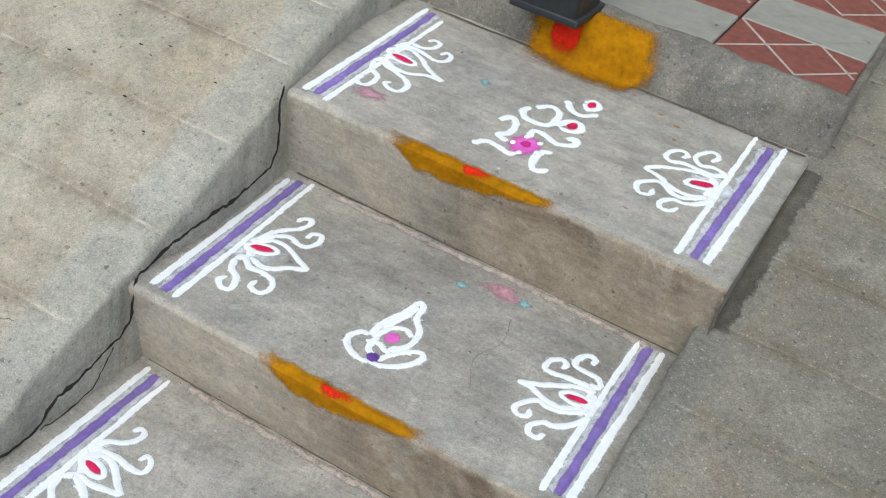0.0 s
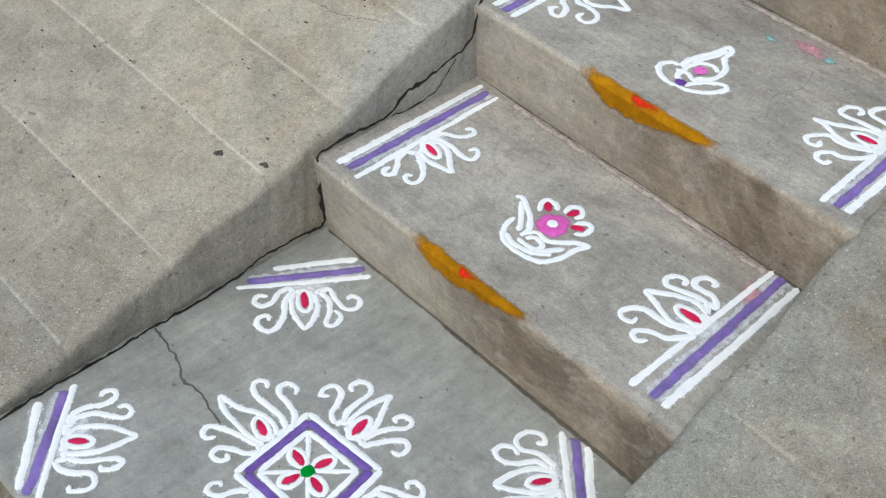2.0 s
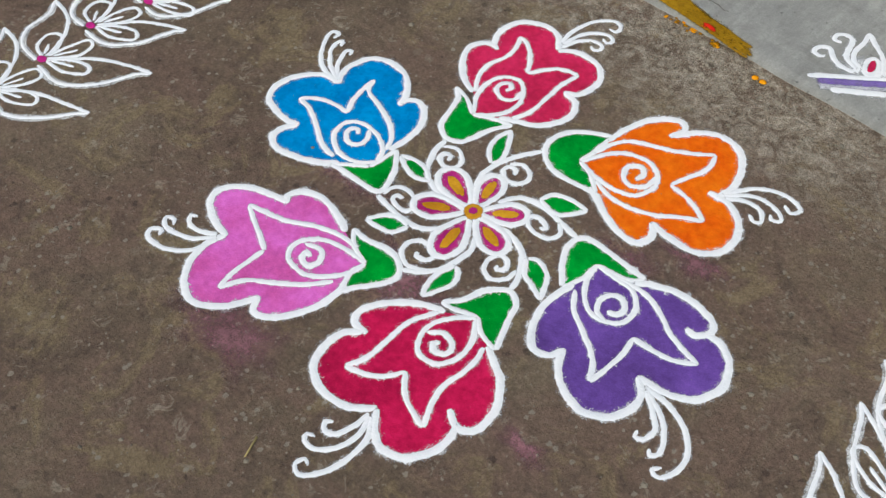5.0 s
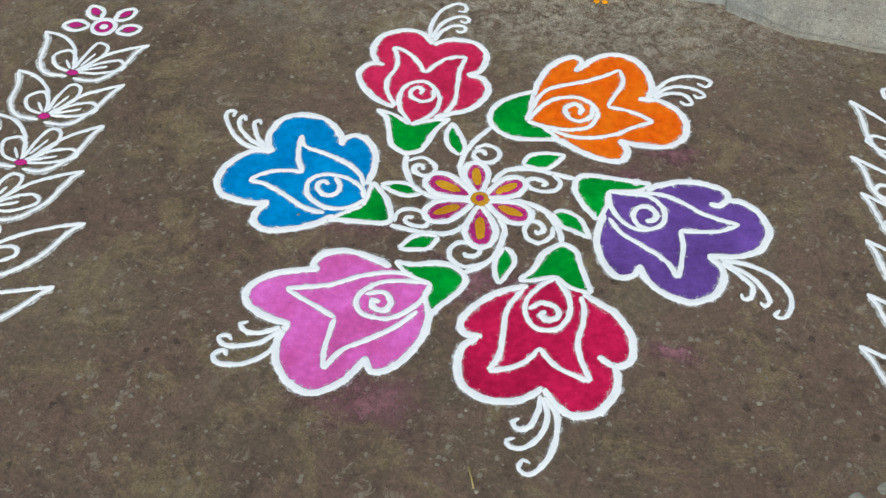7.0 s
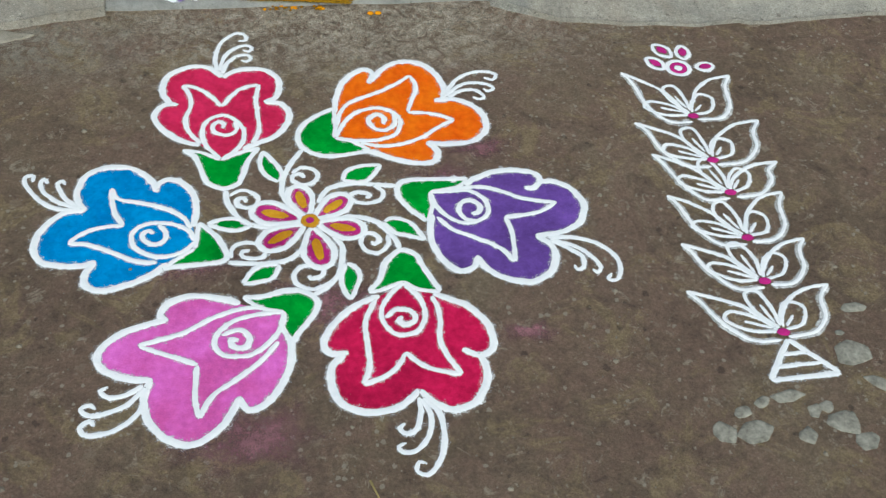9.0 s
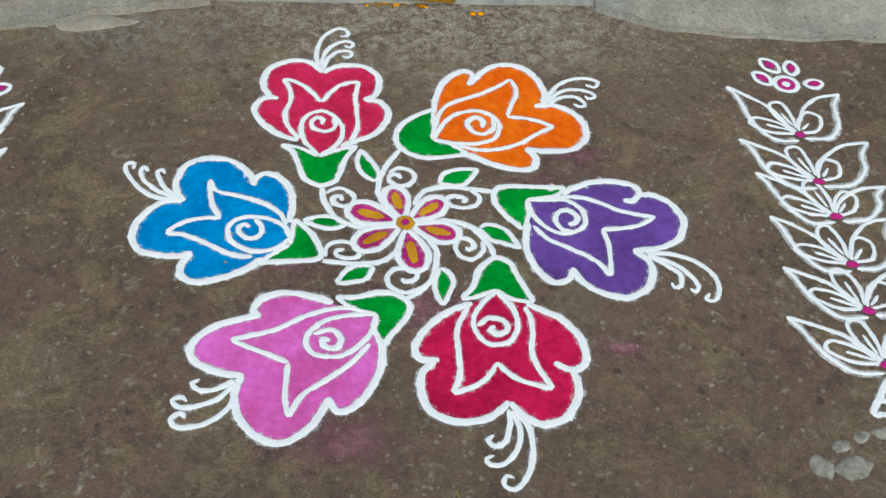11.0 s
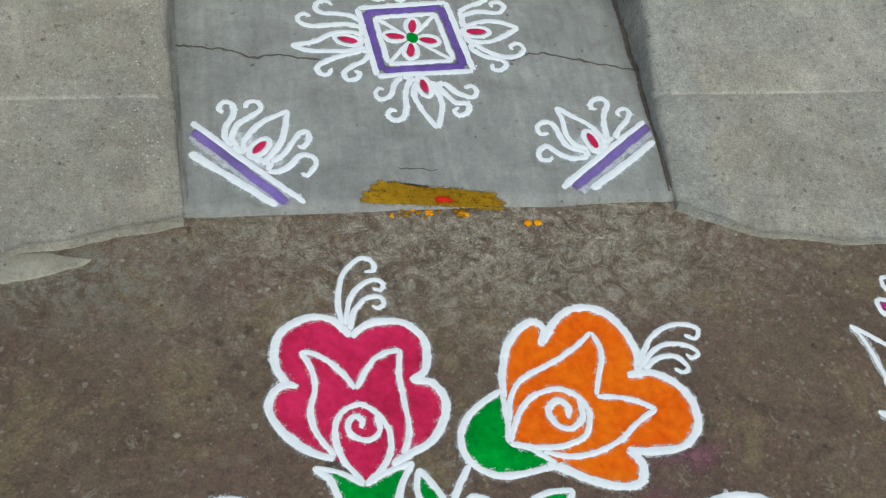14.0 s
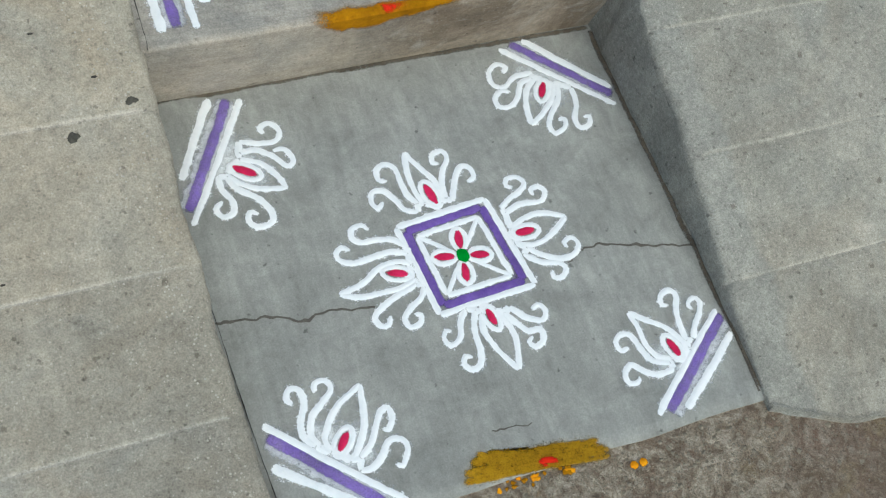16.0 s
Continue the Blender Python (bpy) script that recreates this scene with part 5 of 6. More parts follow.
# ---------------------------------------------------------------- leaf garlands on both sides
def garland(dots, top, petals, mirror, label, tips, foot=True):
    root = thing("garland_rangoli", (*dots[-1], -0.01), label, "rangoli", "garlands beside the flower")
    for k, ((dx, dy), (tx, ty, sx, sy)) in enumerate(zip(dots, tips)):
        s0, up = k * 3.7 + mirror, 0.075

        def f(u, v):
            return (dx + mirror * (u + 0.004 * nz(u * 30 + s0, v * 30)), dy + v + 0.004 * nz(u * 30, v * 30 + s0))

        p = Powder(gsurf, root.location, 0.0012)
        p.stroke(put_on(f, ((-0.004, -0.012), (0.42 * tx, -0.010), (0.72 * tx, 0.028), (0.88 * tx, 0.8 * ty), (tx, ty))), 0.0052)
        p.stroke(put_on(f, ((tx, ty), (0.68 * tx, 0.80 * ty), (0.36 * tx, 0.55 * ty), (-0.010, 0.010))), 0.0058)
        p.stroke(put_on(f, ((0.006, -0.008), (0.5 * sx, -0.004), (0.76 * sx, 0.025), (0.82 * sx, 0.72 * sy), (sx, sy))), 0.0052)
        p.stroke(put_on(f, ((sx, sy), (0.56 * sx, 0.90 * sy), (0.22 * sx, 0.60 * sy), (0.0, 0.012))), 0.0058)
        p.stroke(put_on(f, ((-0.006, 0.004), (-0.045, 0.008), (-0.078, 0.028), (-0.066, 0.044), (-0.030, 0.030), (-0.006, 0.0045))), 0.0052)
        p.stroke(put_on(f, ((-0.012, 0.010), (-0.052, 0.026))), 0.0045)
        p.stroke(put_on(f, ((0.005, 0.004), (0.034, 0.014), (0.046, 0.042), (0.026, 0.056), (0.008, 0.036), (0.003, 0.008))), 0.0052)
        p.stroke(put_on(f, ((0.008, 0.010), (0.024, 0.030))), 0.0045)
        p.stroke(put_on(f, ((-0.003, 0.008), (-0.032, 0.045), (-0.034, up), (-0.014, up + 0.0054), (-0.002, 0.045), (0.0, 0.012))), 0.0052)
        p.stroke(put_on(f, ((-0.006, 0.02), (-0.020, 0.055))), 0.0042)
        pair = p.done("leaf_spray", P_WHITE, root)
        film = Powder(gsurf, root.location, 0.0005)
        film.stroke(put_on(f, ((-0.004, -0.012), (0.42 * tx, -0.010), (0.72 * tx, 0.028), (0.88 * tx, 0.8 * ty), (tx, ty))), 0.016, high=0.0003)
        film.stroke(put_on(f, ((0.006, -0.008), (0.5 * sx, -0.004), (0.76 * sx, 0.025), (0.82 * sx, 0.72 * sy), (sx, sy))), 0.016, high=0.0003)
        film.done("blown_dust", P_HAZE, pair, "thin film of spilt white powder")
        Powder(gsurf, root.location, 0.0032).blot(dx, dy, 0.0095, 0.0065, soft=0.15).done("dot", P_MAGENTA, pair, "magenta powder dot")
    tx0, ty0 = top
    o = Powder(gsurf, root.location, 0.0012)
    disc = o.stroke([(tx0 + 0.020 * math.cos(a), ty0 + 0.020 * math.sin(a)) for a in [i / 12 * math.tau for i in range(12)]], 0.0075, closed=True).blot(tx0, ty0, 0.007, 0.007).done("top_disc", P_WHITE, root)
    Powder(gsurf, root.location, 0.0014).stroke([(tx0 + 0.012 * math.cos(a), ty0 + 0.012 * math.sin(a)) for a in [i / 10 * math.tau for i in range(10)]], 0.0065, closed=True).done("disc_ring", P_MAGENTA, disc)
    for petal in petals:
        (bx, by), (ex, ey) = plan(petal)
        g, a = local(bx, by, ex, ey), math.atan2(ey - by, ex - bx)
        pt = Powder(gsurf, root.location, 0.0014).stroke(put_on(g, ((0.0, 0.0), (0.35, 0.30), (0.75, 0.26), (1.0, 0.0), (0.75, -0.26), (0.35, -0.30))), 0.0065, closed=True).done("top_petal", P_WHITE, root)
        Powder(gsurf, root.location, 0.0024).blot(*g(0.52, 0), 0.0105, 0.0068, a, soft=0.2).done("petal_heart", P_MAGENTA, pt)
    if foot:
        dx, dy = dots[-1]
        s = Powder(gsurf, root.location, 0.0012)
        a, b, c = (dx - 0.047, dy - 0.080), (dx + 0.059, dy - 0.076), (dx + 0.002, dy - 0.012)
        for q, r in ((a, b), (b, c), (c, a)):
            s.stroke([q, r], 0.0076)
        for t in (0.38, 0.68):
            s.stroke([(c[0] + (a[0] - c[0]) * t, c[1] + (a[1] - c[1]) * t), (c[0] + (b[0] - c[0]) * t, c[1] + (b[1] - c[1]) * t)], 0.0058)
        s.done("stand", P_WHITE, root, "white triangular stand")
    return root


garland([(0.654, -0.669), (0.656, -0.778), (0.663, -0.854), (0.660, -0.952), (0.659, -1.040), (0.656, -1.136)], (0.663, -0.539), (((658, -506), (633, -472)), ((680, -515), (685, -478)), ((636, -540), (612, -509)), ((697, -540), (729, -536))), 1, "white leaf garland with magenta dots and a triangular stand in powder",
        ((-0.100, 0.122, 0.097, 0.106), (-0.108, 0.100, 0.111, 0.093), (-0.105, 0.098, 0.103, 0.068), (-0.103, 0.100, 0.091, 0.094), (-0.110, 0.086, 0.094, 0.083), (-0.122, 0.090, 0.097, 0.084)))
garland([(-0.731, -0.696), (-0.736, -0.804), (-0.730, -0.910), (-0.750, -1.014), (-0.739, -1.117), (-0.742, -1.215)], (-0.724, -0.569), (((-739, -549), (-765, -516)), ((-709, -548), (-686, -514)), ((-751, -572), (-795, -575)), ((-696, -578), (-659, -562))), -1, "tall white leaf garland with magenta dots drawn in powder",
        ((-0.103, 0.094, 0.09, 0.10), (-0.102, 0.097, 0.09, 0.10), (-0.099, 0.103, 0.09, 0.10), (-0.125, 0.104, 0.095, 0.10), (-0.156, 0.105, 0.11, 0.10), (-0.162, 0.080, 0.11, 0.10)))

# ---------------------------------------------------------------- drawing on the left ramp
ramp_mark = thing("ramp_rangoli", (-0.93, 0.64, left_ramp_surface(-0.93, 0.64)), "white petal drawing with lotus buds in powder on the ramp", "rangoli")
RX, RY = -0.945, 0.640
for k in range(8):
    a = math.radians(45 * k + 22)
    f = local(RX, RY, RX + 0.125 * math.cos(a), RY + 0.125 * math.sin(a))
    petal = Powder(left_ramp_surface, ramp_mark.location, 0.0015).stroke(put_on(f, ((0.1, 0.0), (0.5, 0.24), (0.85, 0.2), (1.0, 0.0), (0.85, -0.2), (0.5, -0.24), (0.1, 0.0))), 0.010).blot(*f(0.68, 0), 0.011, 0.006, a).done("petal", P_WHITE, ramp_mark)
for k in range(4):
    a = math.radians(90 * k + 5)
    lotus(ramp_mark, left_ramp_surface, *bud((RX + 0.118 * math.cos(a), RY + 0.118 * math.sin(a)), (RX + 0.205 * math.cos(a), RY + 0.205 * math.sin(a))), lift=0.0018)


# ---------------------------------------------------------------- turmeric and kumkum marks
def nose_mark(k, x0, x1, deep, red0, red1, label):
    """Powder rubbed on the nosing: it wraps from the tread's edge down the riser."""
    prof = step_profile(k)
    coarse = [Vector((0, y, z)) for y, z in (prof[14], prof[13], prof[12], prof[11], prof[10], prof[9], prof[8], prof[7], prof[6], prof[5])]
    path = [(q.y, q.z) for q in spline(coarse, 0.003)]
    root = thing("turmeric_mark", ((x0 + x1) / 2, NOSE[k][0], NOSE[k][1]), label, "powder mark", "marks on the steps")

    def patch(name, a, b, material, out, depth, top):
        bm = bmesh.new()
        lay = bm.verts.layers.float.new("cover")
        n, grid = 60, []
        for i in range(n + 1):
            u = i / n
            x = a + (b - a) * u
            body = (min(1.0, u / 0.22) ** 0.9) * min(1.0, (1 - u) / 0.62) ** 0.8
            row = []
            for j, (y, z) in enumerate(path):
                d = max(0.0, NOSE[k][1] - z)
                lim = depth * body * (1 + 0.2 * nz(x * 30, k * 4.0) + 0.12 * nz(x * 90, k * 2.0)) 
                c = (lim - d) / 0.013
                if j < 6:
                    c = min(c, 0.3 * (j - top) + 0.3 * nz(x * 40, 3.0))
                edge = min(u * 0.7, 1 - u) * n / 8 + 0.2 * nz(z * 200, x * 40)
                v = bm.verts.new((x - root.location.x, y - out + 0.006 * nz(x * 1.7, k * 5.0) - NOSE[k][0], z + out - NOSE[k][1]))
                v[lay] = max(0.0, min(1.0, c, edge))
                row.append(v)
            grid.append(row)
        for p, q in zip(grid, grid[1:]):
            for j in range(len(path) - 1):
                bm.faces.new((p[j], p[j + 1], q[j + 1], q[j]))
        bmesh.ops.recalc_face_normals(bm, faces=bm.faces)
        return part(name, bm, material, root)

    patch("turmeric", x0, x1, P_TURMERIC, 0.0035, deep * 1.08, 2.0)
    patch("kumkum", red0, red1, P_KUMKUM, 0.0048, deep * 0.26, 3.5)


nose_mark(2, -0.205, 0.105, 0.044, -0.064, -0.006, "orange-yellow turmeric smear with red kumkum on a step nosing")
nose_mark(1, -0.145, 0.130, 0.044, -0.042, 0.020, "orange-yellow turmeric smear with red kumkum on a step nosing")
nose_mark(0, -0.150, 0.100, 0.042, -0.046, 0.0, "orange-yellow turmeric smear with red kumkum on a step nosing")

mark = thing("turmeric_mark", (0.0, -0.30, 0.0), "turmeric smear with red kumkum at the landing edge", "powder mark", "marks on the steps")
p = Powder(land, mark.location, 0.0008)
for i in range(15):
    t = i / 14
    y = -0.277 - 0.034 * t
    a = (-0.076 - 0.034 * t + random.uniform(-.012, .016), y)
    b = (-0.03 + 0.125 * min(1.0, t * 1.7) + random.uniform(-.035, .012), y - 0.016 - 0.004 * t + random.uniform(-.003, .003))
    p.stroke([a, ((a[0] + b[0]) / 2, (a[1] + b[1]) / 2 + random.uniform(-.003, .003)), b], random.choice((0.006, 0.008, 0.0105)), high=0.0006)
p.done("turmeric", P_SMEAR, mark)
for i in range(22):
    q = Powder(gsurf, mark.location, 0.0012)
    q.blot(random.uniform(-0.075, 0.045), random.uniform(-0.338, -0.322), random.uniform(0.002, 0.0055), random.uniform(0.002, 0.004), wob=0.5).done("turmeric_crumb", P_TURMERIC if i % 3 else P_ORDOT, mark)
Powder(land, mark.location, 0.002).stroke([(-0.008, -0.3145), (0.004, -0.3135), (0.020, -0.3175)], 0.0085).stroke([(-0.006, -0.3185), (0.004, -0.3195)], 0.006).done("kumkum", P_KUMKUM, mark)

top_mark = thing("turmeric_mark", (-0.06, 1.54, 0.52), "broad turmeric patch with red kumkum on the platform riser", "powder mark", "marks on the steps")
bm = bmesh.new()
lay = bm.verts.layers.float.new("cover")
bm2 = bmesh.new()
lay2 = bm2.verts.layers.float.new("cover")
PRO = ((1.47, 0.5085), (1.505, 0.5085), (1.530, 0.509), (1.534, 0.525), (1.538, 0.545), (1.545, 0.567), (1.552, 0.583), (1.565, 0.596), (1.59, 0.601))
for mesh, layer, x0, x1, cy, cr, out in ((bm, lay, -0.20, 0.07, 4.4, 4.6, 0.006), (bm2, lay2, -0.150, -0.085, 4.6, 2.0, 0.008)):
    grid = []
    for i in range(41):
        u = i / 40
        x = x0 + (x1 - x0) * u
        row = []
        for j, (y, z) in enumerate(PRO):
            c = 1.0 - (2 * u - 1) ** 4 - abs((j - cy) / cr) ** 3 + 0.35 * nz(x * 30, j * 0.6)
            v = mesh.verts.new((x + 0.06, y - out + 0.012 * nz(x * 6, 1.0) * 0.7 - 1.54, z + out * 0.4 - 0.52))
            v[layer] = max(0.0, min(1.0, c * 1.25)) if 0 < i < 40 and 0 < j < len(PRO) - 1 else 0.0
            row.append(v)
        grid.append(row)
    for a, b in zip(grid, grid[1:]):
        for j in range(len(PRO) - 1):
            mesh.faces.new((a[j], a[j + 1], b[j + 1], b[j]))
    bmesh.ops.recalc_face_normals(mesh, faces=mesh.faces)
part("turmeric", bm, P_TURMERIC, top_mark)
part("kumkum", bm2, P_KUMKUM, top_mark)

crumbs = thing("turmeric_crumbs", (0.13, -0.353, -0.01), "two orange turmeric crumbs fallen on the earth", "powder crumbs")
for x in (0.124, 0.138):
    Powder(gsurf, crumbs.location, 0.001).blot(x, -0.353, 0.0055, 0.005, high=0.004).done("crumb", P_ORDOT, crumbs)

for x, y, r in ((0.0, 1.513, 0.006), (0.022, 1.520, 0.004), (-0.055, 1.50, 0.0025), (0.05, 1.505, 0.0025)):
    d = thing("kumkum_drop", (x, y, 0.505), "small red kumkum drop fallen on a step", "powder drop", "stray drops")
    Powder(tread(2), d.location, 0.001).blot(x, y, r, r * 0.7, wob=0.5).done("drop", P_KUMKUM, d)
for x, y, r in ((0.152, 1.45, 0.005), (0.165, 1.40, 0.004), (0.115, 1.47, 0.004)):
    d = thing("turmeric_drop", (x, y, 0.505), "small orange turmeric drop fallen on a step", "powder drop", "stray drops")
    Powder(tread(2), d.location, 0.001).blot(x, y, r, r * 0.7, wob=0.5).done("drop", P_TURMERIC, d)

# stray colour dust on the treads
for k, x, y, rx, ry, m in ((2, -0.29, 1.14, 0.03, 0.02, P_DUST), (1, 0.06, 1.03, 0.035, 0.025, P_DUST), (1, 0.10, 1.025, 0.010, 0.012, P_AQUA), (2, -0.17, 1.33, 0.010, 0.010, P_AQUA), (0, 0.27, 0.63, 0.02, 0.03, P_DUST), (1, 0.0, 1.0, 0.01, 0.01, P_AQUA)):
    d = thing("powder_dust", (x, y, NOSE[k][1]), "faint stray colour dust on a cement step", "powder dust", "stray dust")
    Powder(tread(k), d.location, 0.0008).blot(x, y, rx, ry, soft=0.6, wob=0.6, high=0.0002).done("dust", m, d)

for x, y, rx, ry in ((-0.02, -1.02, 0.10, 0.05), (0.29, -1.10, 0.045, 0.022), (0.20, -0.80, 0.06, 0.04), (0.27, -0.72, 0.05, 0.03), (-0.18, -0.93, 0.06, 0.04), (-0.10, -1.25, 0.09, 0.05)):
    d = thing("powder_dust", (x, y, -0.01), "faint pinkish colour dust on the earth", "powder dust", "stray dust")
    Powder(gsurf, d.location, 0.0006).blot(x, y, rx, ry, soft=0.8, wob=0.9, high=0.0001).done("dust", P_MAUVE, d)

# ---------------------------------------------------------------- stones, grit and litter on the ground
def stone(x, y, rx, ry, turn, seed):
    """A broken flat stone with straight, uneven edges, worn level with the earth."""
    pick = random.Random(int(seed * 10) + 3)
    corners = pick.choice((5, 6, 6, 7))
    base = []
    for i in range(corners):
        a = (i + pick.uniform(-0.3, 0.3)) / corners * math.tau
        r = pick.uniform(0.8, 1.15)
        base.append(Vector((rx * r * math.cos(a), ry * r * math.sin(a))))
    outline = []
    for p, q in zip(base, base[1:] + base[:1]):
        for t in (0.0, 0.12, 0.37, 0.63, 0.88):
            v = p.lerp(q, t) * (0.95 if t == 0.0 else 1.0)
            outline.append(v * (1 + 0.06 * nz(v.x * 160 + seed, v.y * 160)))
    bm = bmesh.new()
    c, s = math.cos(turn), math.sin(turn)
    rings = []
    for q, z in ((1.05, -0.006), (1.0, 0.0004), (0.90, 0.0016), (0.5, 0.0020)):
        rings.append([bm.verts.new(((v.x * c - v.y * s) * q, (v.x * s + v.y * c) * q, z + (0.0006 * nz(v.x * q * 90 + seed, v.y * q * 90) if z > 0 else 0.0))) for v in outline])
    n = len(outline)
    for a, b in zip(rings, rings[1:]):
        for i in range(n):
            bm.faces.new((a[i], a[(i + 1) % n], b[(i + 1) % n], b[i]))
    bm.faces.new(rings[-1])
    bmesh.ops.recalc_face_normals(bm, faces=bm.faces)
    ob = part("flat_stone", bm, M_STONE)
    ob.location = (x, y, ground_z(x, y))
    return tagged(ob, "flat grey-brown stone bedded level in the earth", "stone", "stones in the earth")


for i, (x, y, rx, ry, t) in enumerate(((0.747, -1.179, 0.034, 0.025, 0.3), (0.785, -1.245, 0.048, 0.014, -0.6), (0.624, -1.243, 0.026, 0.013, 0.1), (0.656, -1.268, 0.012, 0.012, 0), (0.676, -1.264, 0.014, 0.010, 0.4),
                                       (0.563, -1.292, 0.027, 0.021, 0.2), (0.634, -1.307, 0.014, 0.017, 0), (0.690, -1.290, 0.026, 0.022, -0.4), (0.712, -1.322, 0.018, 0.016, 0), (0.520, -1.292, 0.016, 0.018, 0.6),
                                       (0.778, -1.098, 0.020, 0.012, 0), (0.740, -1.142, 0.008, 0.005, 0), (0.585, -1.250, 0.014, 0.009, 0.5), (0.555, -1.262, 0.014, 0.010, 0.6))):
    stone(x, y, rx, ry, t, i * 2.3)

grit = bmesh.new()
rng = random.Random(4)
for i in range(7000):
    if i % 2 == 0:
        x, y = rng.gauss(0.08, 0.30), -0.332 - abs(rng.gauss(0, 0.07))
    else:
        x, y = rng.uniform(-1.4, 1.4), rng.uniform(-2.0, -0.43)
    r = rng.uniform(0.0008, 0.0028) * (2.1 if rng.random() < 0.07 else 1)
    z, t = ground_z(x, y), rng.uniform(0, 6.28)
    q = [grit.verts.new((x + r * math.cos(t + a) * rng.uniform(0.6, 1.2), y + r * math.sin(t + a) * rng.uniform(0.6, 1.2), z - 0.0005)) for a in (0, 1.25, 2.5, 3.8, 5.0)]
    top = grit.verts.new((x, y, z + r * rng.uniform(0.35, 0.8)))
    for j in range(5):
        grit.faces.new((q[j], q[(j + 1) % 5], top))
tagged(part("loose_grit", grit, M_PEBBLE, smooth=False), "pale loose grit scattered over the earth", "grit", kind="stuff")

dark = bmesh.new()
for i in range(60):
    x, y = rng.uniform(-1.1, -0.42), rng.uniform(-0.3, 1.1)
    r, t = rng.uniform(0.0018, 0.0055), rng.uniform(0, 6.28)
    z = left_ramp_surface(x, y)
    q = [dark.verts.new((x + r * math.cos(t + a), y + 0.5 * r * math.sin(t + a), z + 0.0006)) for a in (0, 1.25, 2.5, 3.8, 5.0)]
    top = dark.verts.new((x, y, z + r * 0.5))
    for j in range(5):
        dark.faces.new((q[j], q[(j + 1) % 5], top))
tagged(part("dark_crumbs", dark, M_DROP, smooth=False), "small dark crumbs lying on the cement ramp", "crumbs", kind="stuff")

def fleck(bm, x, y, z, r, flat_by=0.6):
    """One small broken crumb."""
    t = rng.uniform(0, 6.28)
    q = [bm.verts.new((x + r * math.cos(t + a) * rng.uniform(0.6, 1.2), y + flat_by * r * math.sin(t + a) * rng.uniform(0.7, 1.3), z - 0.0003)) for a in (0, 1.25, 2.5, 3.8, 5.0)]
    tip = bm.verts.new((x, y, z + r * 0.4))
    for j in range(5):
        bm.faces.new((q[j], q[(j + 1) % 5], tip))


pale, dusky = bmesh.new(), bmesh.new()
for k in range(3):
    back = (BASE[k + 1][0] if k < 2 else 1.535) - 0.012
    for i in range(260):
        x = rng.uniform(-0.33, 0.33)
        y = back - abs(rng.gauss(0, 0.022)) if i % 3 else rng.uniform(NOSE[k][0] + 0.02, back)
        fleck(pale if i % 5 else dusky, x, y, NOSE[k][1], rng.uniform(0.0008, 0.0024) * (1.8 if rng.random() < 0.06 else 1))
tagged(part("pale_crumbs", pale, M_SAND, smooth=False), "pale cement crumbs lying on the steps", "crumbs", kind="stuff")
tagged(part("dusky_crumbs", dusky, M_DROP, smooth=False), "tiny dark crumbs lying on the steps", "crumbs", kind="stuff")

for x, y, r in ((-0.405, 0.239, 0.008), (-0.486, 0.207, 0.010), (-0.739, 0.505, 0.006), (-0.81, 0.514, 0.005), (-0.575, 0.46, 0.0045)):
    clod = bmesh.new()
    for a in range(5):
        fleck(clod, rng.gauss(0, r * 0.35), rng.gauss(0, r * 0.35), 0.0006, r * rng.uniform(0.5, 0.9), 0.8)
    ob = part("dark_clod", clod, M_CLOD, smooth=False)
    ob.location = (x, y, left_ramp_surface(x, y))
    tagged(ob, "small dark clod stuck on the cement ramp", "clod", "clods on the ramp")

grain = bmesh.new()
for i in range(900):
    y = rng.uniform(-0.30, 1.0)
    x = lerp_table(LEFT_X, y) - 0.012 - abs(rng.gauss(0, 0.035))
    r, t = rng.uniform(0.0007, 0.0021), rng.uniform(0, 6.28)
    z = left_ramp_surface(x, y) - (0.004 if x > lerp_table(LEFT_X, y) - 0.018 else 0.0)
    q = [grain.verts.new((x + r * math.cos(t + a), y + r * math.sin(t + a), z - 0.0004)) for a in (0, 1.25, 2.5, 3.8, 5.0)]
    top = grain.verts.new((x, y, z + r * 0.7))
    for j in range(5):
        grain.faces.new((q[j], q[(j + 1) % 5], top))
tagged(part("sandy_grain", grain, M_SAND, smooth=False), "pale sandy grains standing out of the ramp edge", "grit", kind="stuff")

straw = bmesh.new()
bmesh.ops.create_cone(straw, segments=6, radius1=0.0018, radius2=0.0012, depth=0.03, cap_ends=True)
straw_ob = part("straw", straw, M_STRAW)
straw_ob.matrix_world = pose(0.045, -1.335, -0.0065, 90, 0, 20)
tagged(straw_ob, "short dry straw lying on the earth", "straw")

# thin broken tongue of old cement before the ramp's foot
scrap = bmesh.new()
scrap_rings = []
for q, z in ((1.04, -0.005), (1.0, 0.0012), (0.85, 0.0022)):
    ring = []
    for i in range(40):
        a = i / 40 * math.tau
        u, w = math.cos(a), math.sin(a)
        wide = 0.020 * (1 - 0.55 * u) * (1 + 0.35 * nz(u * 2.2 + 4, w * 2.2)) * q
        ring.append(scrap.verts.new((0.072 * u * q + 0.004 * nz(a * 3, 2.0), w * wide + 0.006 * u + 0.0035 * nz(u * 9, w * 9, 6.0), z)))
    scrap_rings.append(ring)
for a, b in zip(scrap_rings, scrap_rings[1:]):
    for i in range(40):
        scrap.faces.new((a[i], a[(i + 1) % 40], b[(i + 1) % 40], b[i]))
scrap.faces.new(scrap_rings[-1])
bmesh.ops.recalc_face_normals(scrap, faces=scrap.faces)
scrap_ob = part("cement_patch", scrap, M_SCRAP)
scrap_ob.location = (-0.542, -0.391, ground_z(-0.542, -0.391))
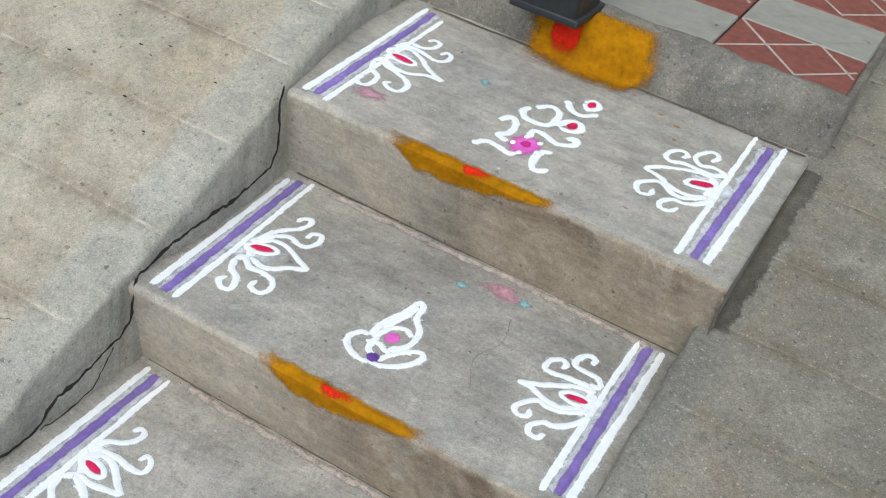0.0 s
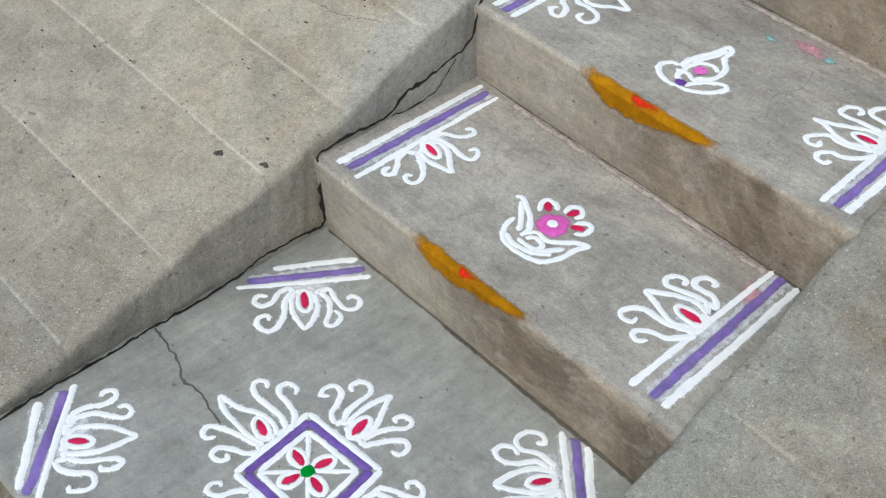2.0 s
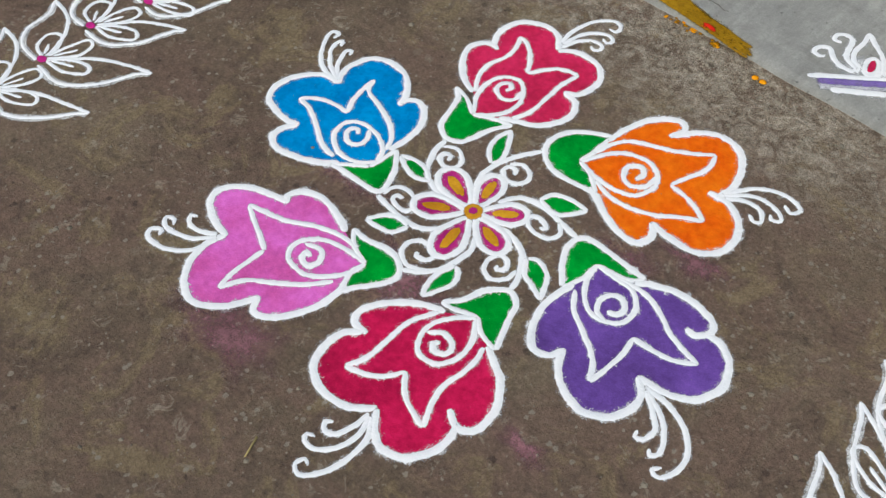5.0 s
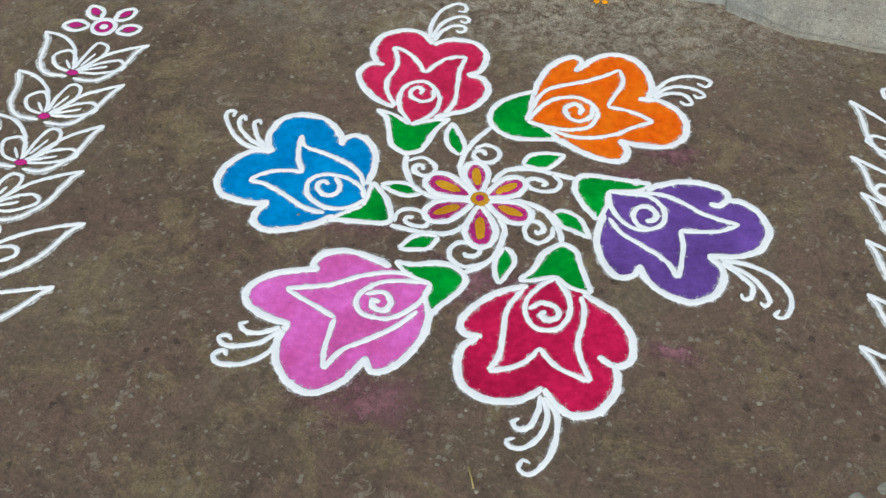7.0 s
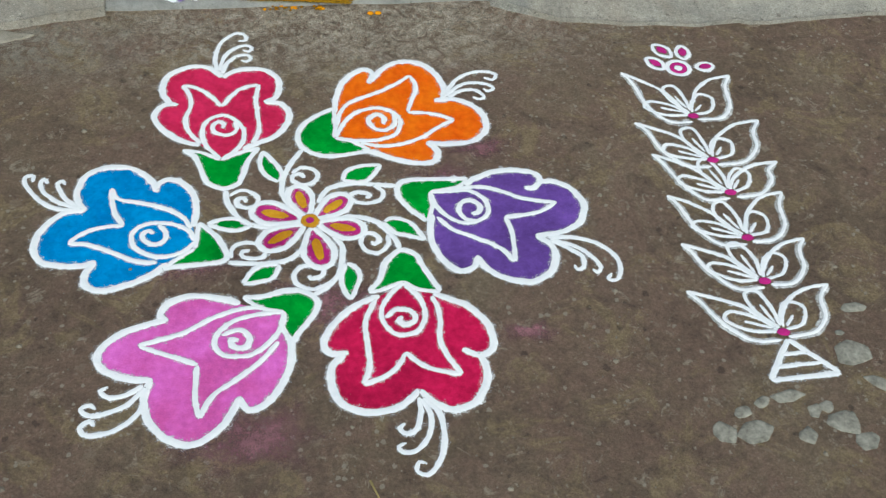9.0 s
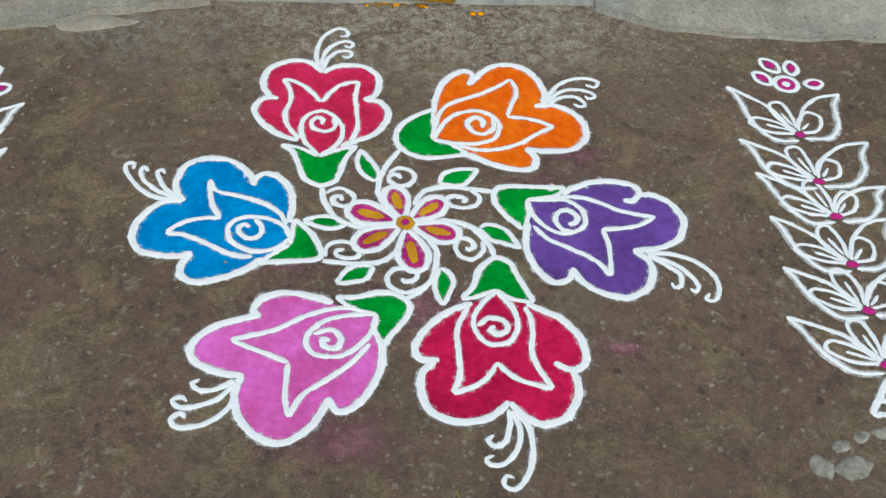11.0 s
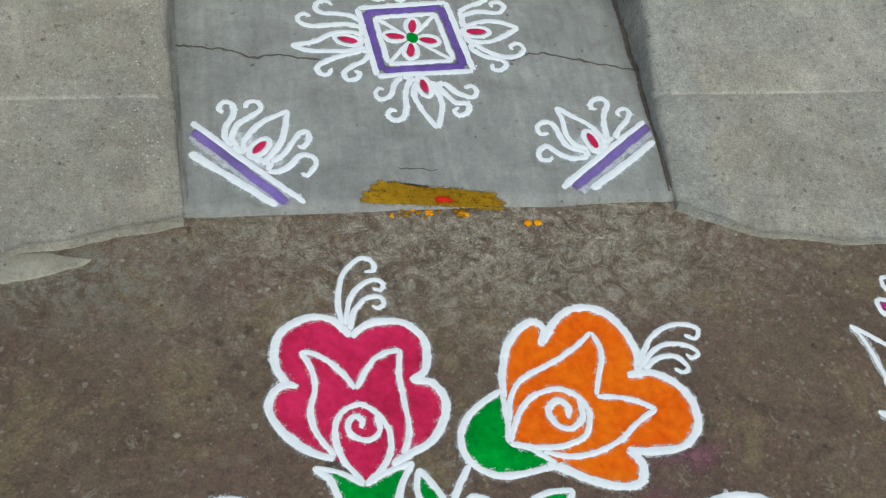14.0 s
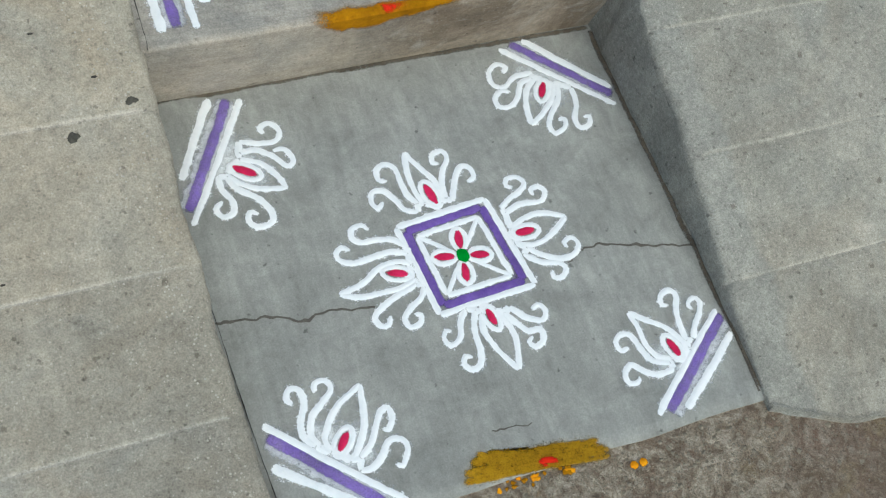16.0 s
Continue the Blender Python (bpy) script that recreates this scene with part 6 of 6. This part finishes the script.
tagged(scrap_ob, "thin broken patch of old pale cement on the earth", "cement patch")

# seams between stairs and ramps: places along and up the ramp's upright face
for run in (((-0.31, 0.002), (-0.20, 0.004), (-0.08, 0.003), (0.0, 0.006), (0.087, 0.004), (0.185, 0.019), (0.249, 0.026), (0.309, 0.020), (0.333, 0.022), (0.328, 0.081), (0.323, 0.128), (0.316, 0.180)),
            ((0.316, 0.180), (0.36, 0.189), (0.42, 0.187), (0.467, 0.190), (0.513, 0.224), (0.561, 0.230), (0.617, 0.249), (0.655, 0.268), (0.664, 0.31), (0.672, 0.345)),
            ((0.672, 0.345), (0.735, 0.362), (0.84, 0.372), (0.93, 0.376), (1.00, 0.392), (1.015, 0.441), (1.007, 0.497), (1.012, 0.530))):
    seam([(smooth_table(LEFT_X, y), y, z) for y, z in run], 0.0056)
seam([(smooth_table(LEFT_X, y), y, z) for y, z in ((0.478, 0.184), (0.551, 0.184), (0.587, 0.197), (0.622, 0.243))], 0.0030)

# ---------------------------------------------------------------- earth gathered in the corners of the treads
P_SOIL = powder("dry_soil", (0.125, 0.105, 0.08), (0.17, 0.145, 0.115), 0.5, 2.2)
P_LIME = powder("lime_crumbs", (0.52, 0.45, 0.41), (0.42, 0.36, 0.33), 0.45, 1.3)


def dirt_line(name, a, b, surf, z, w, material, label):
    root = thing(name, (*a, z), label, "dirt", "dirt on the steps", "stuff")
    n = 14
    pts = [(a[0] + (b[0] - a[0]) * i / n + 0.004 * nz(i * 0.9, z + 2), a[1] + (b[1] - a[1]) * i / n + 0.004 * nz(i * 0.7, z)) for i in range(n + 1)]
    Powder(surf, root.location, 0.0006).stroke(pts, w, high=0.0015).done("dirt", material, root)


dirt_line("soil_line", (-0.37, 0.345), (0.355, 0.345), land, 0.0, 0.009, P_SOIL, "thin line of dark soil at the foot of a step")
dirt_line("soil_line", (-0.37, 0.697), (0.35, 0.699), tread(0), 0.17, 0.008, P_SOIL, "thin line of dark soil at the foot of a step")
dirt_line("soil_line", (-0.38, 1.079), (0.35, 1.081), tread(1), 0.335, 0.008, P_SOIL, "thin line of dark soil at the foot of a step")
dirt_line("soil_line", (-0.40, 1.528), (0.37, 1.532), tread(2), 0.505, 0.010, P_SOIL, "thin line of dark soil at the foot of the platform")
dirt_line("soil_line", (0.352, -0.31), (0.354, 0.34), land, 0.0, 0.010, P_SOIL, "thin line of dark soil along the ramp")
dirt_line("lime_line", (-0.30, 1.064), (0.30, 1.066), tread(1), 0.335, 0.016, P_LIME, "pale lime crumbs at the foot of a step")
dirt_line("lime_line", (-0.28, 0.684), (0.26, 0.686), tread(0), 0.17, 0.014, P_LIME, "pale lime crumbs at the foot of a step")
crack("ramp_crack", [(-0.46, 0.53), (-0.54, 0.50), (-0.62, 0.49), (-0.70, 0.46)], left_ramp_surface, 0.0007, "fine hairline crack in the cement ramp")
crack("tread_crack", [(0.10, 0.98), (0.115, 0.92), (0.10, 0.86), (0.125, 0.80)], tread(1), 0.0004, "fine hairline crack in a cement step")
# grime on the ramp, with the soft shade below the step's side painted in
P_GRIME_SHADE = powder("grime_and_shade", (0.105, 0.098, 0.082), (0.15, 0.14, 0.118), 0.45, 4.2)
dirt_line("grime_shade_line", (0.380, 1.06), (0.390, 1.50), lambda x, y: ramp_z(1, x, y), 0.45, 0.040, P_GRIME_SHADE, "dark grime and painted shade along the ramp beside the steps")
